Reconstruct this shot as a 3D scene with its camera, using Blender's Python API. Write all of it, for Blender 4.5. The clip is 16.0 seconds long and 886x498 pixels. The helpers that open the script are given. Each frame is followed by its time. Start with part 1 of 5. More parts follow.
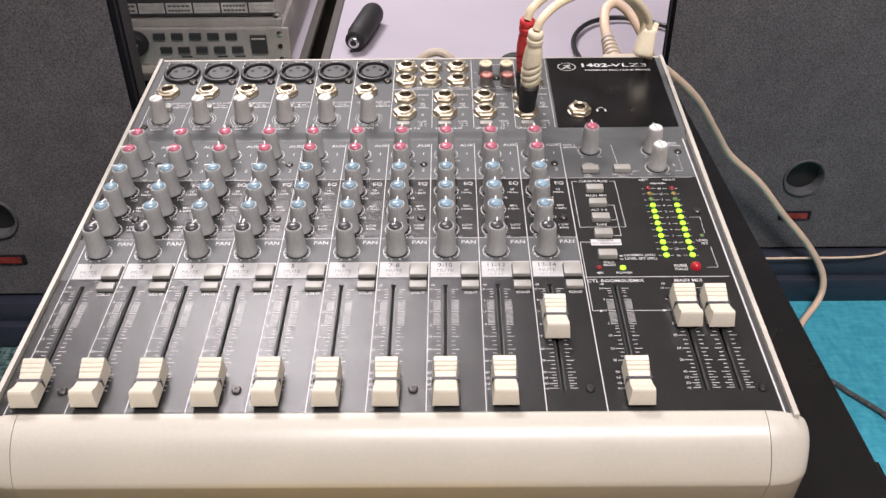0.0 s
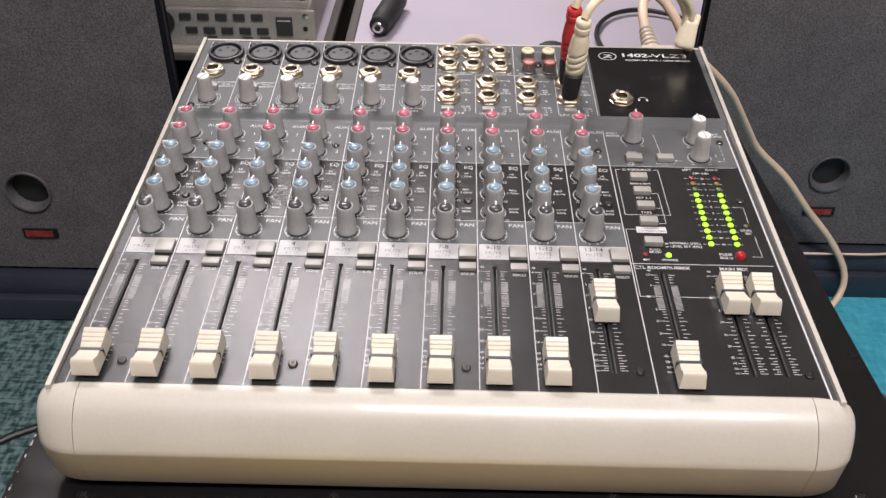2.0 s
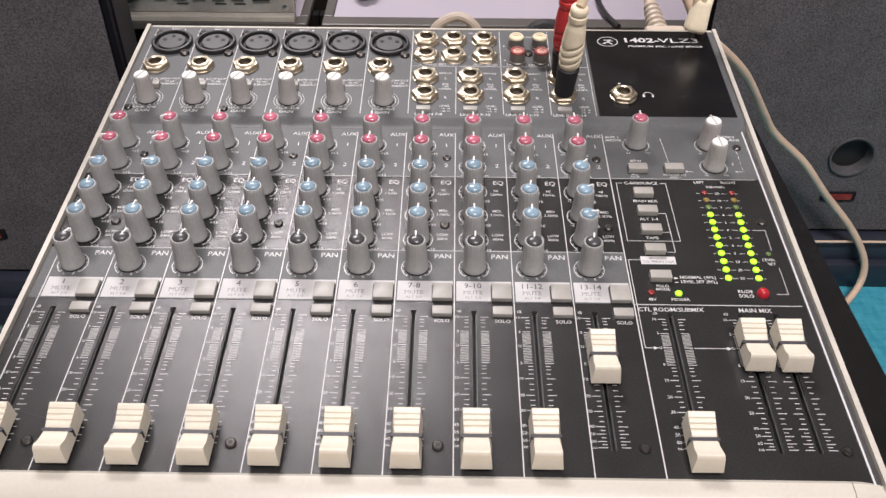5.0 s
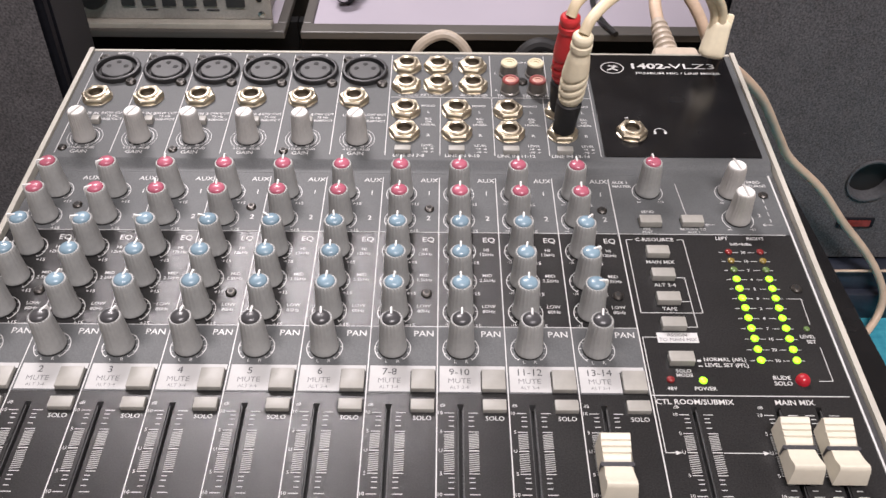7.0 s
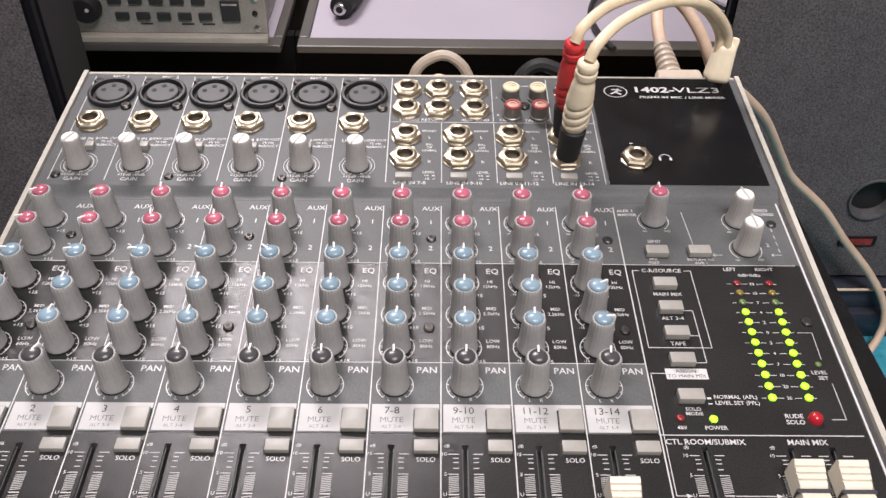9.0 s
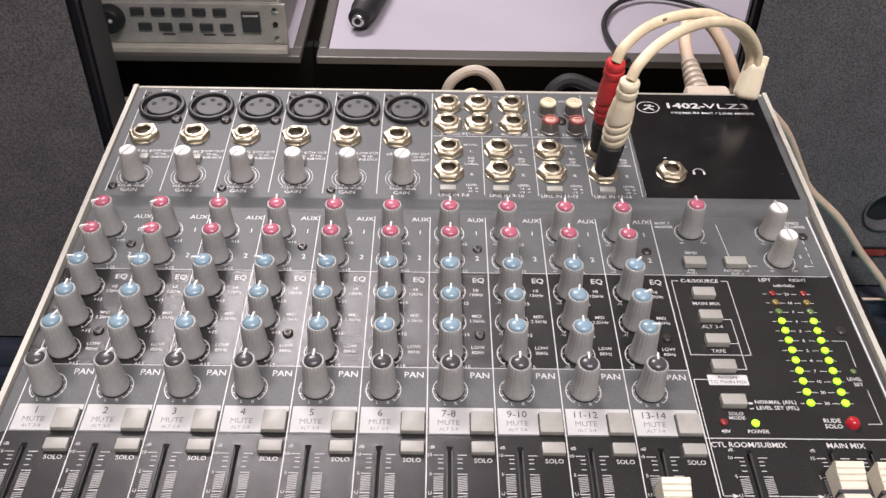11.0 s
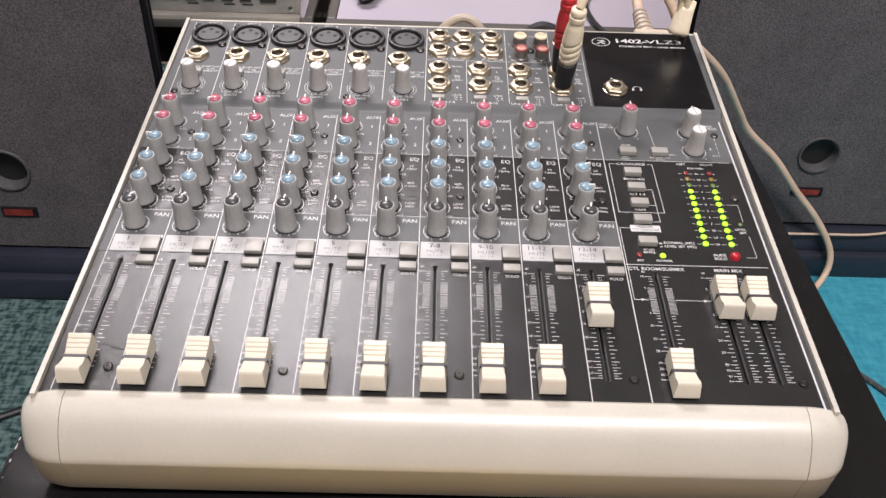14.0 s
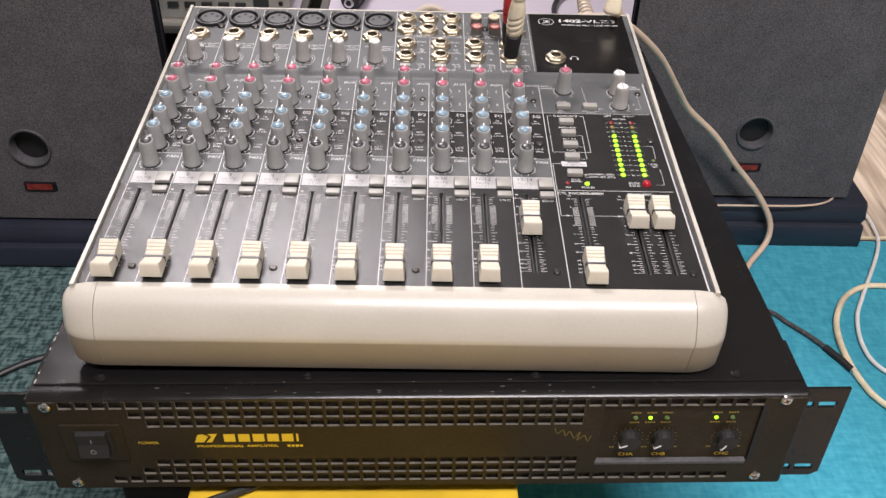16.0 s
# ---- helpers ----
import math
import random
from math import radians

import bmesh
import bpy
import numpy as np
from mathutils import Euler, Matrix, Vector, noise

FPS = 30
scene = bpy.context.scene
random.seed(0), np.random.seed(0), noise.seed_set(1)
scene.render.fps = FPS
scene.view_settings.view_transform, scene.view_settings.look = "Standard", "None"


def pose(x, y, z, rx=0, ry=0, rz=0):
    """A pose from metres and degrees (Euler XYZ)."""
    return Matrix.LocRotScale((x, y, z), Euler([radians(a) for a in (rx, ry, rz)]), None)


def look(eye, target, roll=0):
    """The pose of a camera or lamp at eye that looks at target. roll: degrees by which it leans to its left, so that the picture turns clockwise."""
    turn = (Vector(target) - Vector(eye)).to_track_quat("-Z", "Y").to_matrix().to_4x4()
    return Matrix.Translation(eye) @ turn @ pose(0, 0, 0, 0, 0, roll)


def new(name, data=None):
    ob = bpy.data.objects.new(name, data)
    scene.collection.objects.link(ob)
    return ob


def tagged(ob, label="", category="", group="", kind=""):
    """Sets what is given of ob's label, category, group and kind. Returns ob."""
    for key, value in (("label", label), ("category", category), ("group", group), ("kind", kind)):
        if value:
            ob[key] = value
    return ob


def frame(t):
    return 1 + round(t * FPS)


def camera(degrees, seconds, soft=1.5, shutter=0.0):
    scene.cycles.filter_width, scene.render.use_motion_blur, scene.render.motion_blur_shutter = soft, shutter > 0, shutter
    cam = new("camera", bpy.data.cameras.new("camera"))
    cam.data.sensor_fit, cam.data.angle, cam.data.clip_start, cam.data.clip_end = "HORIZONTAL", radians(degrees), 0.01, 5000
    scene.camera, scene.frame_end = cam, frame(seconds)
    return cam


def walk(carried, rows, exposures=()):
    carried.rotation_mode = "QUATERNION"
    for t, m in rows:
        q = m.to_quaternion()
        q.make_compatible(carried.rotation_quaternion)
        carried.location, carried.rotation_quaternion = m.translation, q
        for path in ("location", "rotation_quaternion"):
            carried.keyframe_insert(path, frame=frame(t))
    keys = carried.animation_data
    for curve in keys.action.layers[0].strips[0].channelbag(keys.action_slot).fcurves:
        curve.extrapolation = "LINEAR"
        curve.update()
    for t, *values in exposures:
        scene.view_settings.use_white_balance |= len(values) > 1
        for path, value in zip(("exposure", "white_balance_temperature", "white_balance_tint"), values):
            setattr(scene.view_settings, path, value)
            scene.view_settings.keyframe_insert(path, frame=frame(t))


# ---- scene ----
cam = camera(52.7, 16.0, soft=1.5)
PATH = [
    (0, (0.028, -0.237, 0.438), (0.013, 1.384, -0.734), -0.7),
    (0.5, (0.023, -0.238, 0.435), (0.016, 1.381, -0.739), -0.0),
    (1, (0.015, -0.242, 0.436), (0.008, 1.374, -0.744), 0.4),
    (1.5, (0.006, -0.24, 0.433), (0.0, 1.371, -0.752), 0.9),
    (2, (0.002, -0.245, 0.439), (-0.012, 1.361, -0.752), 0.9),
    (2.5, (0.003, -0.249, 0.442), (-0.017, 1.35, -0.76), 0.9),
    (3, (0.003, -0.245, 0.44), (-0.018, 1.343, -0.775), 0.8),
    (3.2, (0.005, -0.241, 0.439), (-0.02, 1.343, -0.782), 0.7),
    (5.3, (0.015, -0.152, 0.424), (0.001, 1.381, -0.861), 0.2),
    (5.5, (0.014, -0.146, 0.42), (0.01, 1.392, -0.858), 0.5),
    (6, (0.016, -0.124, 0.418), (0.013, 1.406, -0.87), 0.5),
    (6.5, (0.017, -0.109, 0.417), (0.017, 1.419, -0.874), 0.5),
    (7, (0.018, -0.092, 0.413), (0.023, 1.434, -0.879), 0.6),
    (7.5, (0.017, -0.081, 0.413), (0.024, 1.445, -0.879), 0.6),
    (8, (0.018, -0.077, 0.413), (0.027, 1.452, -0.877), 0.6),
    (10.5, (-0.001, -0.085, 0.424), (0.026, 1.459, -0.847), 1.2),
    (11, (-0.008, -0.09, 0.427), (0.014, 1.455, -0.842), 1.2),
    (11.5, (-0.013, -0.105, 0.434), (0.008, 1.441, -0.833), 1.3),
    (12, (-0.01, -0.127, 0.442), (0.009, 1.419, -0.827), 1.4),
    (12.5, (-0.01, -0.151, 0.442), (0.012, 1.395, -0.827), 1.5),
    (13, (-0.011, -0.175, 0.446), (0.01, 1.369, -0.825), 1.7),
    (13.5, (-0.006, -0.201, 0.45), (0.014, 1.343, -0.821), 1.8),
    (14, (-0.004, -0.225, 0.452), (0.026, 1.322, -0.816), 2.2),
    (14.5, (-0.001, -0.255, 0.459), (0.032, 1.295, -0.804), 2.2),
    (15, (0.005, -0.285, 0.463), (0.04, 1.276, -0.786), 2.1),
    (15.5, (0.009, -0.32, 0.468), (0.047, 1.253, -0.767), 1.9),
    (16, (0.017, -0.339, 0.467), (0.054, 1.246, -0.753), 1.7),
]
walk(cam, [(t, look(eye, target, roll)) for t, eye, target, roll in PATH],
     exposures=[(0, 0.08), (1, 0.04), (2, -0.04), (3, -0.03), (5.5, -0.07), (7, 0.0), (11, 0.0), (12, 0.08), (12.5, 0.11), (13.5, 0.06), (14.5, 0.04), (15, 0.1), (16, 0.05)])

# ---- world, light ----
world = bpy.data.worlds.new("room_world")
scene.world = world
world.use_nodes = True
world.node_tree.nodes["Background"].inputs[0].default_value = (0.9, 0.93, 1.0, 1)
world.node_tree.nodes["Background"].inputs[1].default_value = 0.05
scene.view_settings.exposure = 0.0


def area_lamp(name, eye, target, sx, sy, watts, colour):
    d = bpy.data.lights.new(name, "AREA")
    d.shape, d.size, d.size_y, d.energy, d.color = "RECTANGLE", sx, sy, watts, colour
    ob = new(name, d)
    ob.matrix_world = look(eye, target)
    return ob


FLOOR = -0.165
CEIL = 2.25
area_lamp("ceiling_lamp_light", (-0.56, 1.76, CEIL - 0.07), (-0.56, 1.76, 0), 0.9, 0.36, 84, (1.0, 0.92, 0.945))
# unseen fill lamp, added behind the camera to light the fronts
area_lamp("ceiling_lamp_light", (0.35, -0.75, CEIL - 0.07), (0.35, -0.75, 0), 1.2, 0.5, 72, (1.0, 0.92, 0.945))

# ---- materials ----


def material(name, colour, rough=0.5, metal=0.0, grain=0.0, grain_scale=400.0, wear=0.0, wear_scale=12.0, bump=0.0, bump_scale=900.0,
             coat=0.0, spec=0.5, rough_var=0.0, random=0.0):
    m = bpy.data.materials.new(name)
    m.use_nodes = True
    nt = m.node_tree
    b = nt.nodes["Principled BSDF"]
    b.inputs["Roughness"].default_value, b.inputs["Metallic"].default_value = rough, metal
    b.inputs["Base Color"].default_value = (*colour, 1)
    b.inputs["Coat Weight"].default_value = coat
    b.inputs["Specular IOR Level"].default_value = spec
    tc = nt.nodes.new("ShaderNodeTexCoord")

    def noise_node(scale, detail=4.0):
        n = nt.nodes.new("ShaderNodeTexNoise")
        n.inputs["Scale"].default_value, n.inputs["Detail"].default_value = scale, detail
        nt.links.new(tc.outputs["Object"], n.inputs["Vector"])
        return n.outputs["Fac"]

    def remap(fac, lo, hi):
        r = nt.nodes.new("ShaderNodeMapRange")
        r.inputs["From Min"].default_value, r.inputs["From Max"].default_value = 0.3, 0.7
        r.inputs["To Min"].default_value, r.inputs["To Max"].default_value = lo, hi
        nt.links.new(fac, r.inputs["Value"])
        return r.outputs["Result"]

    gain = None
    for amount, scale in ((grain, grain_scale), (wear, wear_scale)):
        if amount:
            v = remap(noise_node(scale), 1 - amount, 1 + amount)
            if gain is None:
                gain = v
            else:
                mu = nt.nodes.new("ShaderNodeMath")
                mu.operation = "MULTIPLY"
                nt.links.new(gain, mu.inputs[0]), nt.links.new(v, mu.inputs[1])
                gain = mu.outputs[0]
    if random:
        oi = nt.nodes.new("ShaderNodeObjectInfo")
        r = nt.nodes.new("ShaderNodeMapRange")
        r.inputs["To Min"].default_value, r.inputs["To Max"].default_value = 1 - random, 1 + random
        nt.links.new(oi.outputs["Random"], r.inputs["Value"])
        if gain is None:
            gain = r.outputs["Result"]
        else:
            mu = nt.nodes.new("ShaderNodeMath")
            mu.operation = "MULTIPLY"
            nt.links.new(gain, mu.inputs[0]), nt.links.new(r.outputs["Result"], mu.inputs[1])
            gain = mu.outputs[0]
    if gain is not None:
        vm = nt.nodes.new("ShaderNodeVectorMath")
        vm.operation = "SCALE"
        vm.inputs[0].default_value = colour
        nt.links.new(gain, vm.inputs["Scale"])
        nt.links.new(vm.outputs[0], b.inputs["Base Color"])
    if rough_var:
        nt.links.new(remap(noise_node(60.0), max(0.02, rough - rough_var), rough + rough_var), b.inputs["Roughness"])
    if bump:
        bp = nt.nodes.new("ShaderNodeBump")
        bp.inputs["Strength"].default_value, bp.inputs["Distance"].default_value = bump, 0.0004
        nt.links.new(noise_node(bump_scale, 2.0), bp.inputs["Height"])
        nt.links.new(bp.outputs[0], b.inputs["Normal"])
    return m


def glow(name, colour, strength, base):
    m = material(name, base, 0.25)
    b = m.node_tree.nodes["Principled BSDF"]
    b.inputs["Emission Color"].default_value = (*colour, 1)
    b.inputs["Emission Strength"].default_value = strength
    return m


M_PANEL_DARK = material("black_powder_coat", (0.0215, 0.0212, 0.0212), 0.215, spec=0.26, grain=0.35, grain_scale=1800, wear=0.14, wear_scale=30, bump=0.16, bump_scale=3200, rough_var=0.012)
M_PANEL_GREY = material("grey_powder_coat", (0.094, 0.098, 0.1), 0.42, spec=0.2, grain=0.18, grain_scale=1800, wear=0.1, wear_scale=30, bump=0.18, bump_scale=2000, rough_var=0.012)
M_PLATE = material("gloss_black_plate", (0.006, 0.006, 0.007), 0.22, grain=0.2, wear=0.2, bump=0.03, rough_var=0.06)
M_PRINT = material("white_screen_print", (0.53, 0.53, 0.52), 0.4, wear=0.08, wear_scale=80)
M_PRINT_DIM = material("grey_screen_print", (0.33, 0.33, 0.32), 0.32, wear=0.12, wear_scale=80)
M_INK = material("dark_print_ink", (0.035, 0.035, 0.04), 0.5)
M_LABEL = material("pale_grey_label_print", (0.45, 0.45, 0.445), 0.55, wear=0.1, wear_scale=70)
M_LABEL_INK = material("mid_grey_label_ink", (0.17, 0.17, 0.175), 0.45)
M_ARM = material("cream_moulded_plastic", (0.485, 0.465, 0.40), 0.34, grain=0.03, grain_scale=600, wear=0.05, wear_scale=14, bump=0.05, bump_scale=800, coat=0.15, rough_var=0.05)
M_RAIL = material("cream_painted_steel", (0.46, 0.44, 0.385), 0.35, grain=0.05, wear=0.12, wear_scale=40)
M_CHASSIS = material("charcoal_steel_chassis", (0.04, 0.04, 0.042), 0.45, grain=0.15, wear=0.15)
M_KNOB = material("warm_grey_knob_rubber", (0.335, 0.338, 0.328), 0.5, grain=0.06, wear=0.08, wear_scale=60, bump=0.08, random=0.05)
M_KNOB_LIGHT = material("light_grey_knob_plastic", (0.42, 0.41, 0.39), 0.42, grain=0.05, wear=0.08, random=0.04)
M_CAP_RED = material("dusty_red_cap", (0.42, 0.115, 0.165), 0.27, wear=0.12, wear_scale=150, random=0.1)
M_CAP_BLUE = material("slate_blue_cap", (0.20, 0.295, 0.36), 0.27, wear=0.12, wear_scale=150, random=0.1)
M_CAP_DARK = material("charcoal_cap", (0.055, 0.055, 0.058), 0.28, wear=0.1, wear_scale=150)
M_CAP_WHITE = material("white_cap", (0.74, 0.73, 0.70), 0.35, wear=0.08, wear_scale=150)
M_POINTER = material("white_pointer_plastic", (0.72, 0.72, 0.70), 0.4)
M_FADER = material("ivory_fader_plastic", (0.60, 0.56, 0.46), 0.4, grain=0.03, wear=0.05, wear_scale=60, random=0.03)
M_BLACK = material("black_rubber", (0.012, 0.012, 0.013), 0.6, grain=0.2)
# near-black: shade in slots, holes and gaps put into colour; scratch and bezel too
M_SLOT = material("slot_darkness", (0.008, 0.008, 0.008), 0.7)
M_SLOTLIP = material("worn_slot_lip", (0.06, 0.06, 0.06), 0.4, wear=0.3, wear_scale=80)
M_BUTTON = material("putty_button_plastic", (0.30, 0.292, 0.265), 0.42, grain=0.04, wear=0.08, wear_scale=70, random=0.05)
M_NICKEL = material("nickel_nut", (0.56, 0.50, 0.385), 0.4, metal=1.0, wear=0.15, wear_scale=120, rough_var=0.08)
M_CHROME = material("bright_zinc_screw", (0.65, 0.65, 0.64), 0.25, metal=1.0, wear=0.15, wear_scale=150)
M_SCREW = material("blackened_screw", (0.06, 0.055, 0.05), 0.35, metal=0.7, wear=0.3, wear_scale=200, random=0.3)
M_XLR = material("black_xlr_plastic", (0.016, 0.016, 0.017), 0.45, wear=0.15, wear_scale=100)
M_WHITE_RCA = material("white_rca_ring", (0.62, 0.55, 0.38), 0.45)
M_RCA_RED = material("dusty_red_phono_ring", (0.24, 0.05, 0.045), 0.45, wear=0.15, wear_scale=120)
M_RED = material("red_plug_plastic", (0.52, 0.03, 0.035), 0.38, wear=0.12, wear_scale=90)
M_CABLE_CREAM = material("cream_cable_vinyl", (0.72, 0.61, 0.42), 0.42, grain=0.04, wear=0.2, wear_scale=45)
M_SCUFF = material("brown_worn_vinyl", (0.20, 0.13, 0.075), 0.6, wear=0.3, wear_scale=300)
M_GRIP = material("bright_cream_moulding", (0.82, 0.74, 0.55), 0.4, grain=0.03, wear=0.06, wear_scale=60)
M_PLUG_GREY = material("greige_plug_moulding", (0.44, 0.375, 0.30), 0.45, grain=0.05, wear=0.12, wear_scale=40)
M_CABLE_GREY = material("greige_cable_vinyl", (0.62, 0.47, 0.345), 0.45, grain=0.05, wear=0.12, wear_scale=40)
M_CABLE_BLACK = material("black_cable_vinyl", (0.014, 0.014, 0.015), 0.45)
M_LED_GREEN = glow("lit_green_led", (0.42, 1.0, 0.02), 1.6, (0.2, 0.5, 0.03))
M_LED_GREEN_OFF = material("unlit_green_led", (0.10, 0.16, 0.05), 0.25)
M_LED_AMBER = material("unlit_amber_led", (0.20, 0.14, 0.03), 0.25)
M_LED_RED_OFF = material("unlit_red_led", (0.20, 0.02, 0.02), 0.2)
M_LED_RED = glow("lit_red_led", (1.0, 0.03, 0.06), 0.14, (0.28, 0.012, 0.02))
M_AMP = material("black_enamel_steel", (0.0075, 0.0073, 0.0076), 0.24, spec=0.36, grain=0.15, grain_scale=700, wear=0.2, wear_scale=18, bump=0.03, bump_scale=1200, rough_var=0.05)
M_AMP_FACE = material("black_brown_anodised_face", (0.025, 0.0198, 0.0112), 0.45, spec=0.16, grain=0.2, wear=0.2, wear_scale=20, bump=0.06)
M_AMP_INSIDE = material("dark_amp_mesh", (0.022, 0.019, 0.017), 0.7, spec=0.3, grain=0.98, grain_scale=330)
# light caught by the square holes' edges, put into a paler wall colour
M_LIT_EDGE = material("lit_hole_edge", (0.20, 0.185, 0.155), 0.4, metal=0.4, wear=0.3, wear_scale=120)
M_BRAID = material("black_white_braid", (0.06, 0.06, 0.062), 0.6, grain=0.97, grain_scale=500, bump=0.6, bump_scale=700)
M_YELLOW = material("yellow_legend_ink", (0.70, 0.52, 0.03), 0.45)
M_YELLOW_DIM = material("dim_yellow_legend_ink", (0.22, 0.17, 0.03), 0.5)
M_CRATE = material("yellow_plastic_crate", (0.68, 0.45, 0.03), 0.45, wear=0.15, wear_scale=25)
M_GRILLE = material("charcoal_speaker_cloth", (0.084, 0.080, 0.084), 0.85, grain=0.58, grain_scale=680, wear=0.12, wear_scale=40, bump=0.9, bump_scale=900)
M_SPK_CAB = material("black_vinyl_cabinet", (0.008, 0.0085, 0.012), 0.6, spec=0.2, grain=0.2, bump=0.15)
M_PORT = material("grey_port_ring", (0.075, 0.075, 0.080), 0.6, grain=0.2)
M_PLINTH = material("navy_black_plastic", (0.019, 0.023, 0.036), 0.40, grain=0.15, wear=0.2, wear_scale=12, bump=0.08)
M_WALL = material("grey_wall_paint", (0.36, 0.35, 0.34), 0.7, wear=0.06, wear_scale=1.5)
M_CEIL = material("off_white_ceiling_paint", (0.5, 0.5, 0.49), 0.8, wear=0.04, wear_scale=1.5)
M_TABLE = material("lavender_white_laminate", (0.40, 0.37, 0.425), 0.35, wear=0.05, wear_scale=6)
M_TABLE_EDGE = material("grey_table_edging", (0.085, 0.08, 0.073), 0.4, wear=0.1)
# near-black: shade of the open space under the benches, put into colour
M_BENCH_VOID = material("bench_void_shade", (0.004, 0.004, 0.0042), 0.7, spec=0.12, wear=0.5, wear_scale=14)
M_UNIT = material("worn_silver_panel", (0.40, 0.385, 0.36), 0.42, metal=0.3, wear=0.18, wear_scale=22, grain=0.1)
M_UNIT_DARK = material("dark_unit_plastic", (0.035, 0.035, 0.036), 0.4)
M_UNIT_LABEL = material("pale_label_strip", (0.42, 0.41, 0.39), 0.5, wear=0.35, wear_scale=60)


def weave(name, a, b, scale, bump, rough=0.9, contrast=1.0, threads=((1, 0.3, 1), (0.3, 1, 1)), turn=0):
    """Woven cloth: two crossed thread waves with uneven dye."""
    m = bpy.data.materials.new(name)
    m.use_nodes = True
    nt = m.node_tree
    bs = nt.nodes["Principled BSDF"]
    bs.inputs["Roughness"].default_value = rough
    bs.inputs["Specular IOR Level"].default_value = 0.2
    tc = nt.nodes.new("ShaderNodeTexCoord")
    mix = nt.nodes.new("ShaderNodeMix")
    mix.data_type = "RGBA"
    mix.inputs[6].default_value, mix.inputs[7].default_value = (*a, 1), (*b, 1)
    facs = []
    for stretch in threads:
        mp = nt.nodes.new("ShaderNodeMapping")
        mp.inputs["Scale"].default_value = stretch
        mp.inputs["Rotation"].default_value = (0, 0, radians(turn))
        nt.links.new(tc.outputs["Object"], mp.inputs["Vector"])
        n = nt.nodes.new("ShaderNodeTexNoise")
        n.inputs["Scale"].default_value, n.inputs["Detail"].default_value = scale, 5.0
        nt.links.new(mp.outputs[0], n.inputs["Vector"])
        facs.append(n.outputs["Fac"])
    add = nt.nodes.new("ShaderNodeMath")
    add.operation = "ADD"
    nt.links.new(facs[0], add.inputs[0]), nt.links.new(facs[1], add.inputs[1])
    r = nt.nodes.new("ShaderNodeMapRange")
    r.inputs["From Min"].default_value, r.inputs["From Max"].default_value = 1 - 0.22 / contrast, 1 + 0.22 / contrast
    nt.links.new(add.outputs[0], r.inputs["Value"])
    nt.links.new(r.outputs["Result"], mix.inputs[0])
    nt.links.new(mix.outputs[2], bs.inputs["Base Color"])
    bp = nt.nodes.new("ShaderNodeBump")
    bp.inputs["Strength"].default_value, bp.inputs["Distance"].default_value = bump, 0.002
    nt.links.new(add.outputs[0], bp.inputs["Height"])
    nt.links.new(bp.outputs[0], bs.inputs["Normal"])
    return m


M_TEAL = weave("teal_woven_cloth", (0.032, 0.25, 0.35), (0.07, 0.37, 0.47), 240, 0.4, contrast=0.7)
M_GREEN = weave("dark_green_woven_rug", (0.018, 0.042, 0.045), (0.12, 0.19, 0.185), 260, 0.5, contrast=1.5)
M_FLOORWOOD = weave("pale_grey_wood_board", (0.30, 0.235, 0.17), (0.60, 0.50, 0.39), 16, 0.1, rough=0.45, threads=((6.0, 0.35, 1), (9.0, 0.5, 1)), turn=-38)

# ---- mesh helpers ----
PLACE = {}


def link(name, mesh, parent=None, m=None, label=""):
    ob = new(name, mesh)
    m = m or Matrix()
    if parent is not None:
        ob.parent = parent
        ob.matrix_parent_inverse = PLACE[parent.name].inverted()
    ob.matrix_basis = m
    PLACE[ob.name] = m.copy()
    if label:
        ob["label"] = label
    return ob


def thing(name, label, category, x=0.0, y=0.0, z=0.0, group="", kind=""):
    ob = link(name, None, None, pose(x, y, z))
    ob.empty_display_size = 0.02
    return tagged(ob, label, category, group, kind)


def to_mesh(name, bm, mat, smooth=False):
    me = bpy.data.meshes.new(name)
    bmesh.ops.recalc_face_normals(bm, faces=bm.faces)
    if smooth:
        for f in bm.faces:
            f.smooth = True
        for e in bm.edges:
            if len(e.link_faces) == 2 and e.calc_face_angle() > 0.6:
                e.smooth = False
    bm.to_mesh(me)
    bm.free()
    me.materials.append(mat)
    return me


def part(name, bm, mat, parent=None, label="", m=None, smooth=False):
    return link(name, to_mesh(name, bm, mat, smooth), parent, m, label)


def box(x0, x1, y0, y1, z0, z1, bevel=0.0, segments=2, bm=None):
    own = bmesh.new()
    bmesh.ops.create_cube(own, size=1)
    for v in own.verts:
        v.co = Vector((x0 + (v.co.x + 0.5) * (x1 - x0), y0 + (v.co.y + 0.5) * (y1 - y0), z0 + (v.co.z + 0.5) * (z1 - z0)))
    if bevel:
        bmesh.ops.bevel(own, geom=own.edges[:], offset=bevel, segments=segments, profile=0.6, affect="EDGES")
    if bm is None:
        return own
    return merge(bm, own)


def merge(bm, other, m=None):
    table = {}
    for v in other.verts:
        table[v] = bm.verts.new(m @ v.co if m else v.co)
    for f in other.faces:
        try:
            bm.faces.new([table[v] for v in f.verts])
        except ValueError:
            pass
    other.free()
    return bm


